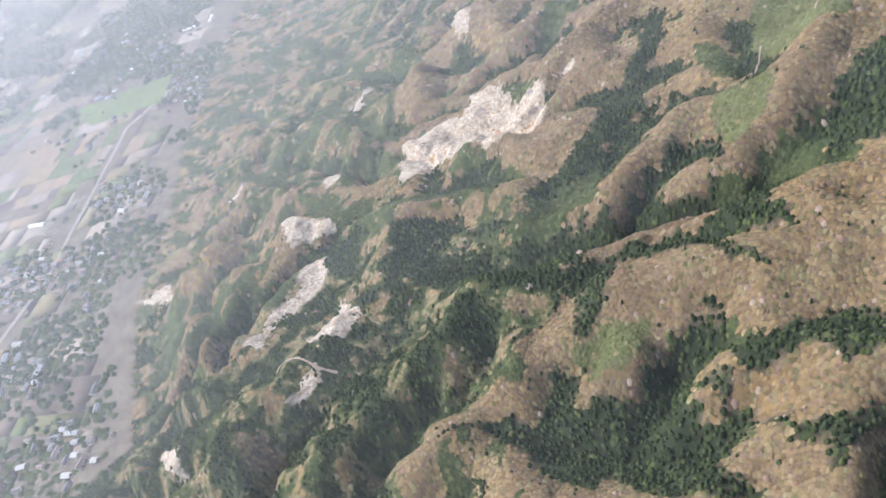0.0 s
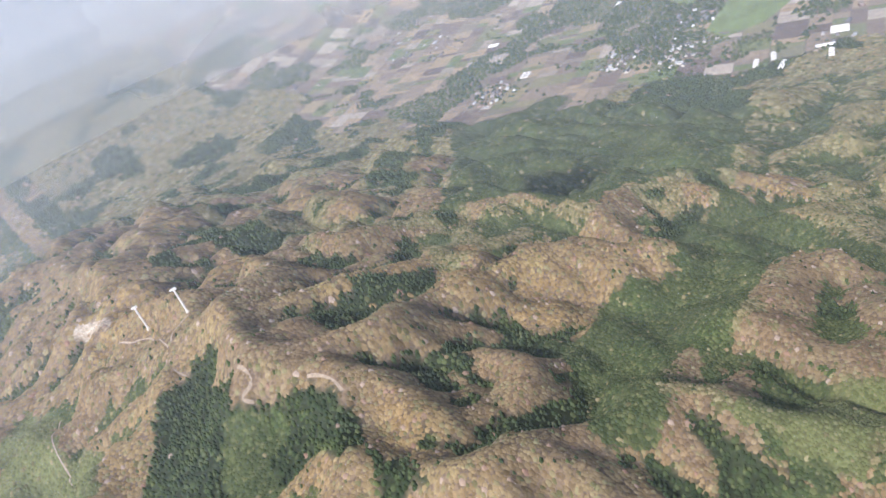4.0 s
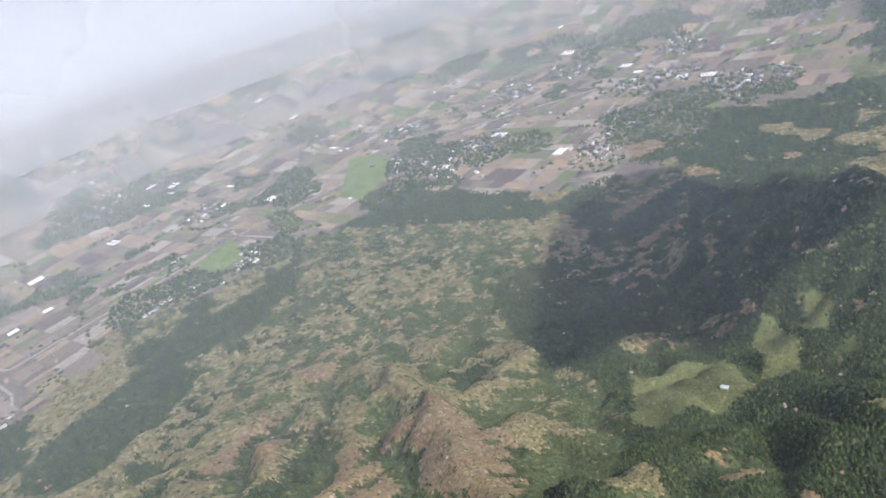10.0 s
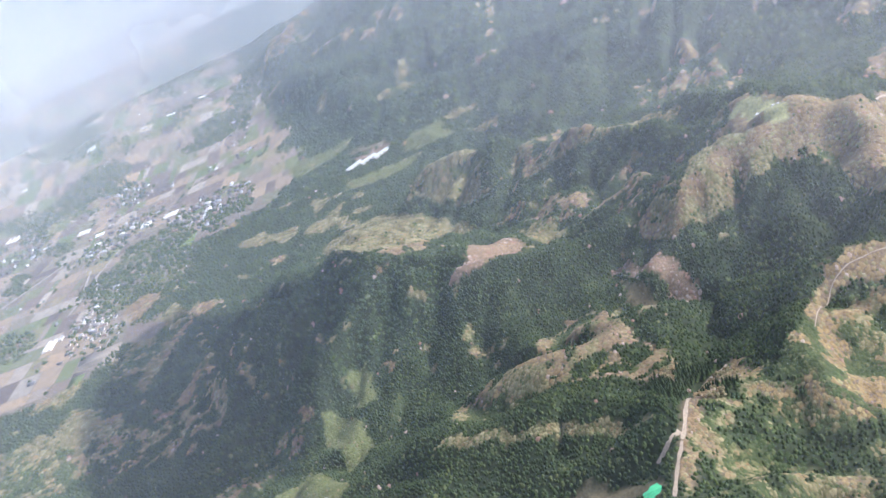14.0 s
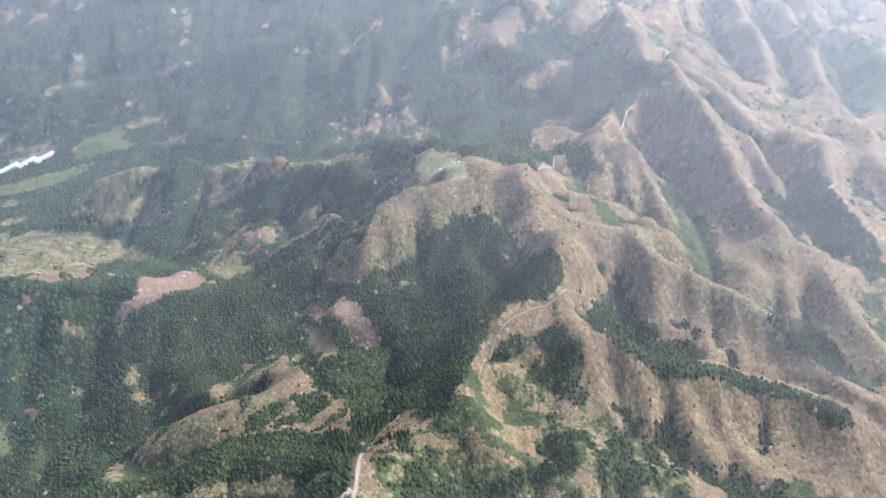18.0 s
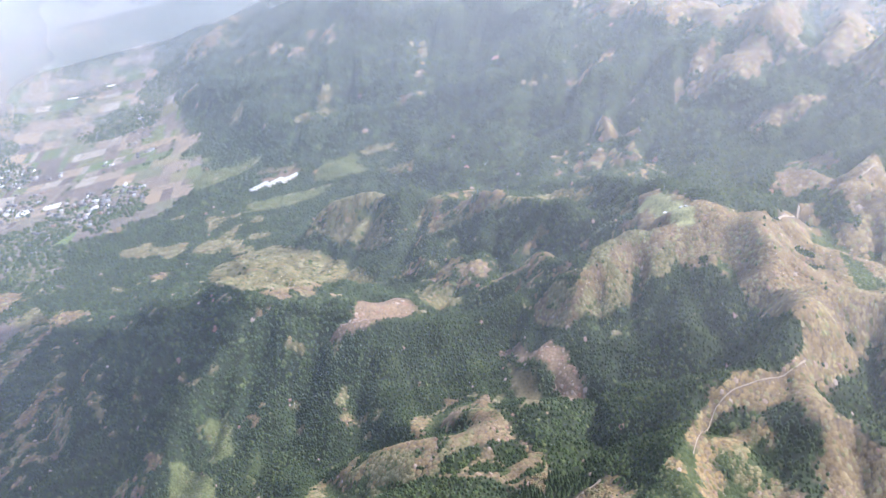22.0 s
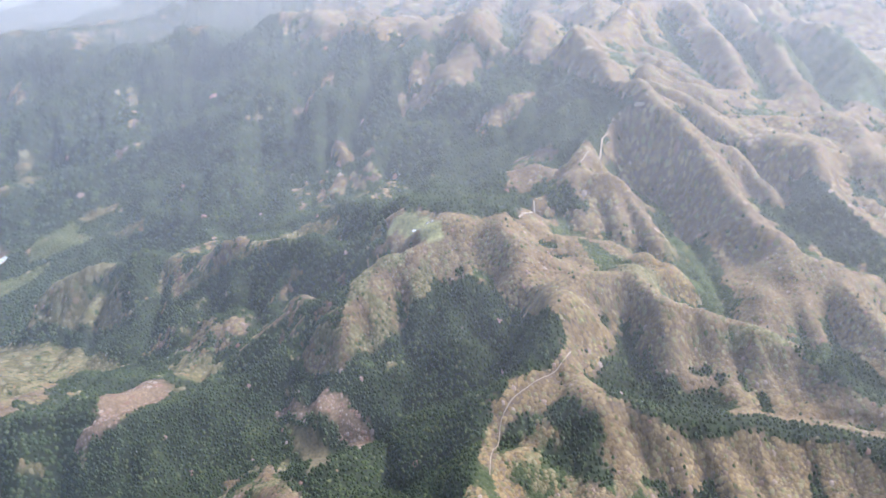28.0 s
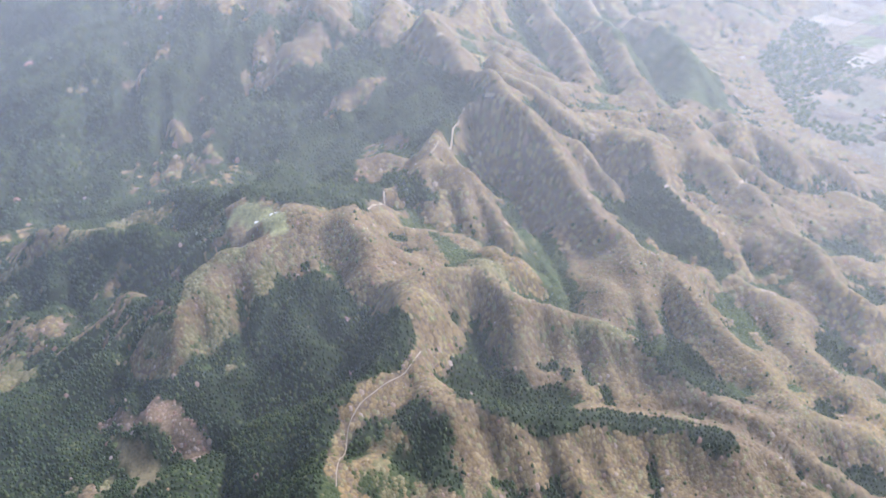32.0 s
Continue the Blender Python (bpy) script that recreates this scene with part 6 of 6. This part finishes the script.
def make_broadleaf(seed, material, label):
    root = tagged(new("broadleaf_tree"), label, "tree", "broadleaf trees at the clearing")
    pick = random.Random(seed)
    bm = bmesh.new()
    trunk_mesh(bm, 4.5, 0.2)
    for a in range(4):
        d = Vector((math.cos(a * 1.6 + seed), math.sin(a * 1.6 + seed), 1.1)) * 2.2
        s = Vector((0, 0, 2.4 + 0.4 * a))
        w = [bm.verts.new(s + Vector((0.09 * math.cos(i * 2.1), 0.09 * math.sin(i * 2.1), 0))) for i in range(3)]
        e = bm.verts.new(s + d)
        for i in range(3):
            bm.faces.new((w[i], w[(i + 1) % 3], e))
    part("trunk", bm, M_BARK, root)
    bm = bmesh.new()
    for i in range(9):
        a, q = pick.uniform(0, 6.283), pick.uniform(0.3, 2.2)
        clump(bm, q * math.cos(a), q * math.sin(a), pick.uniform(3.6, 6.0), pick.uniform(0.9, 1.6), 0.75, seed + i)
    part("crown", bm, material, root)
    return root


kinds_of_tree = [make_conifer(1), make_conifer(2), make_broadleaf(3, M_DEC, "leafless brown broadleaf tree at the clearing"), make_broadleaf(5, M_TAN, "yellow-green broadleaf tree coming into leaf"), make_broadleaf(6, M_PINK, "pale pink blossoming tree among dark conifers")]
pick = random.Random(12)
placed = [False] * 5
sx, sy = np.meshgrid(np.arange(GROVE[0] - GROVE[2], GROVE[0] + GROVE[2], 4.8), np.arange(GROVE[1] - GROVE[2], GROVE[1] + GROVE[2], 4.8))
sx, sy = sx.ravel(), sy.ravel()
for x, y in zip(sx, sy):
    x, y = x + pick.uniform(-1.9, 1.9), y + pick.uniform(-1.9, 1.9)
    kind = int(cover(np.array([x]), np.array([y]))[0])
    if math.hypot(x - GROVE[0], y - GROVE[1]) > GROVE[2] or kind in (7, 8, 9):
        continue
    if min(float(line_distance(np.array([x]), np.array([y]), line, 12)[0]) - wide for wide, line in TRACKS) < 2:
        continue
    k = pick.choice((0, 1)) if kind == 2 else pick.choice((2, 2, 3))
    if pick.random() < 0.02:
        k = 4
    if kind in (5, 6) and pick.random() < 0.7:
        continue
    s = pick.uniform(0.8, 1.15)
    m = pose(x, y, at_ground(x, y, -0.2), 0, 0, pick.uniform(0, 360)) @ Matrix.Diagonal((s, s, s, 1))
    if placed[k]:
        copy_thing(kinds_of_tree[k], m)
    else:
        kinds_of_tree[k].matrix_basis, placed[k] = m, True
for k in range(5):
    if not placed[k]:
        x, y = GROVE[0] + 3 * k, GROVE[1] + 52
        kinds_of_tree[k].matrix_basis = pose(x, y, at_ground(x, y, -0.2))
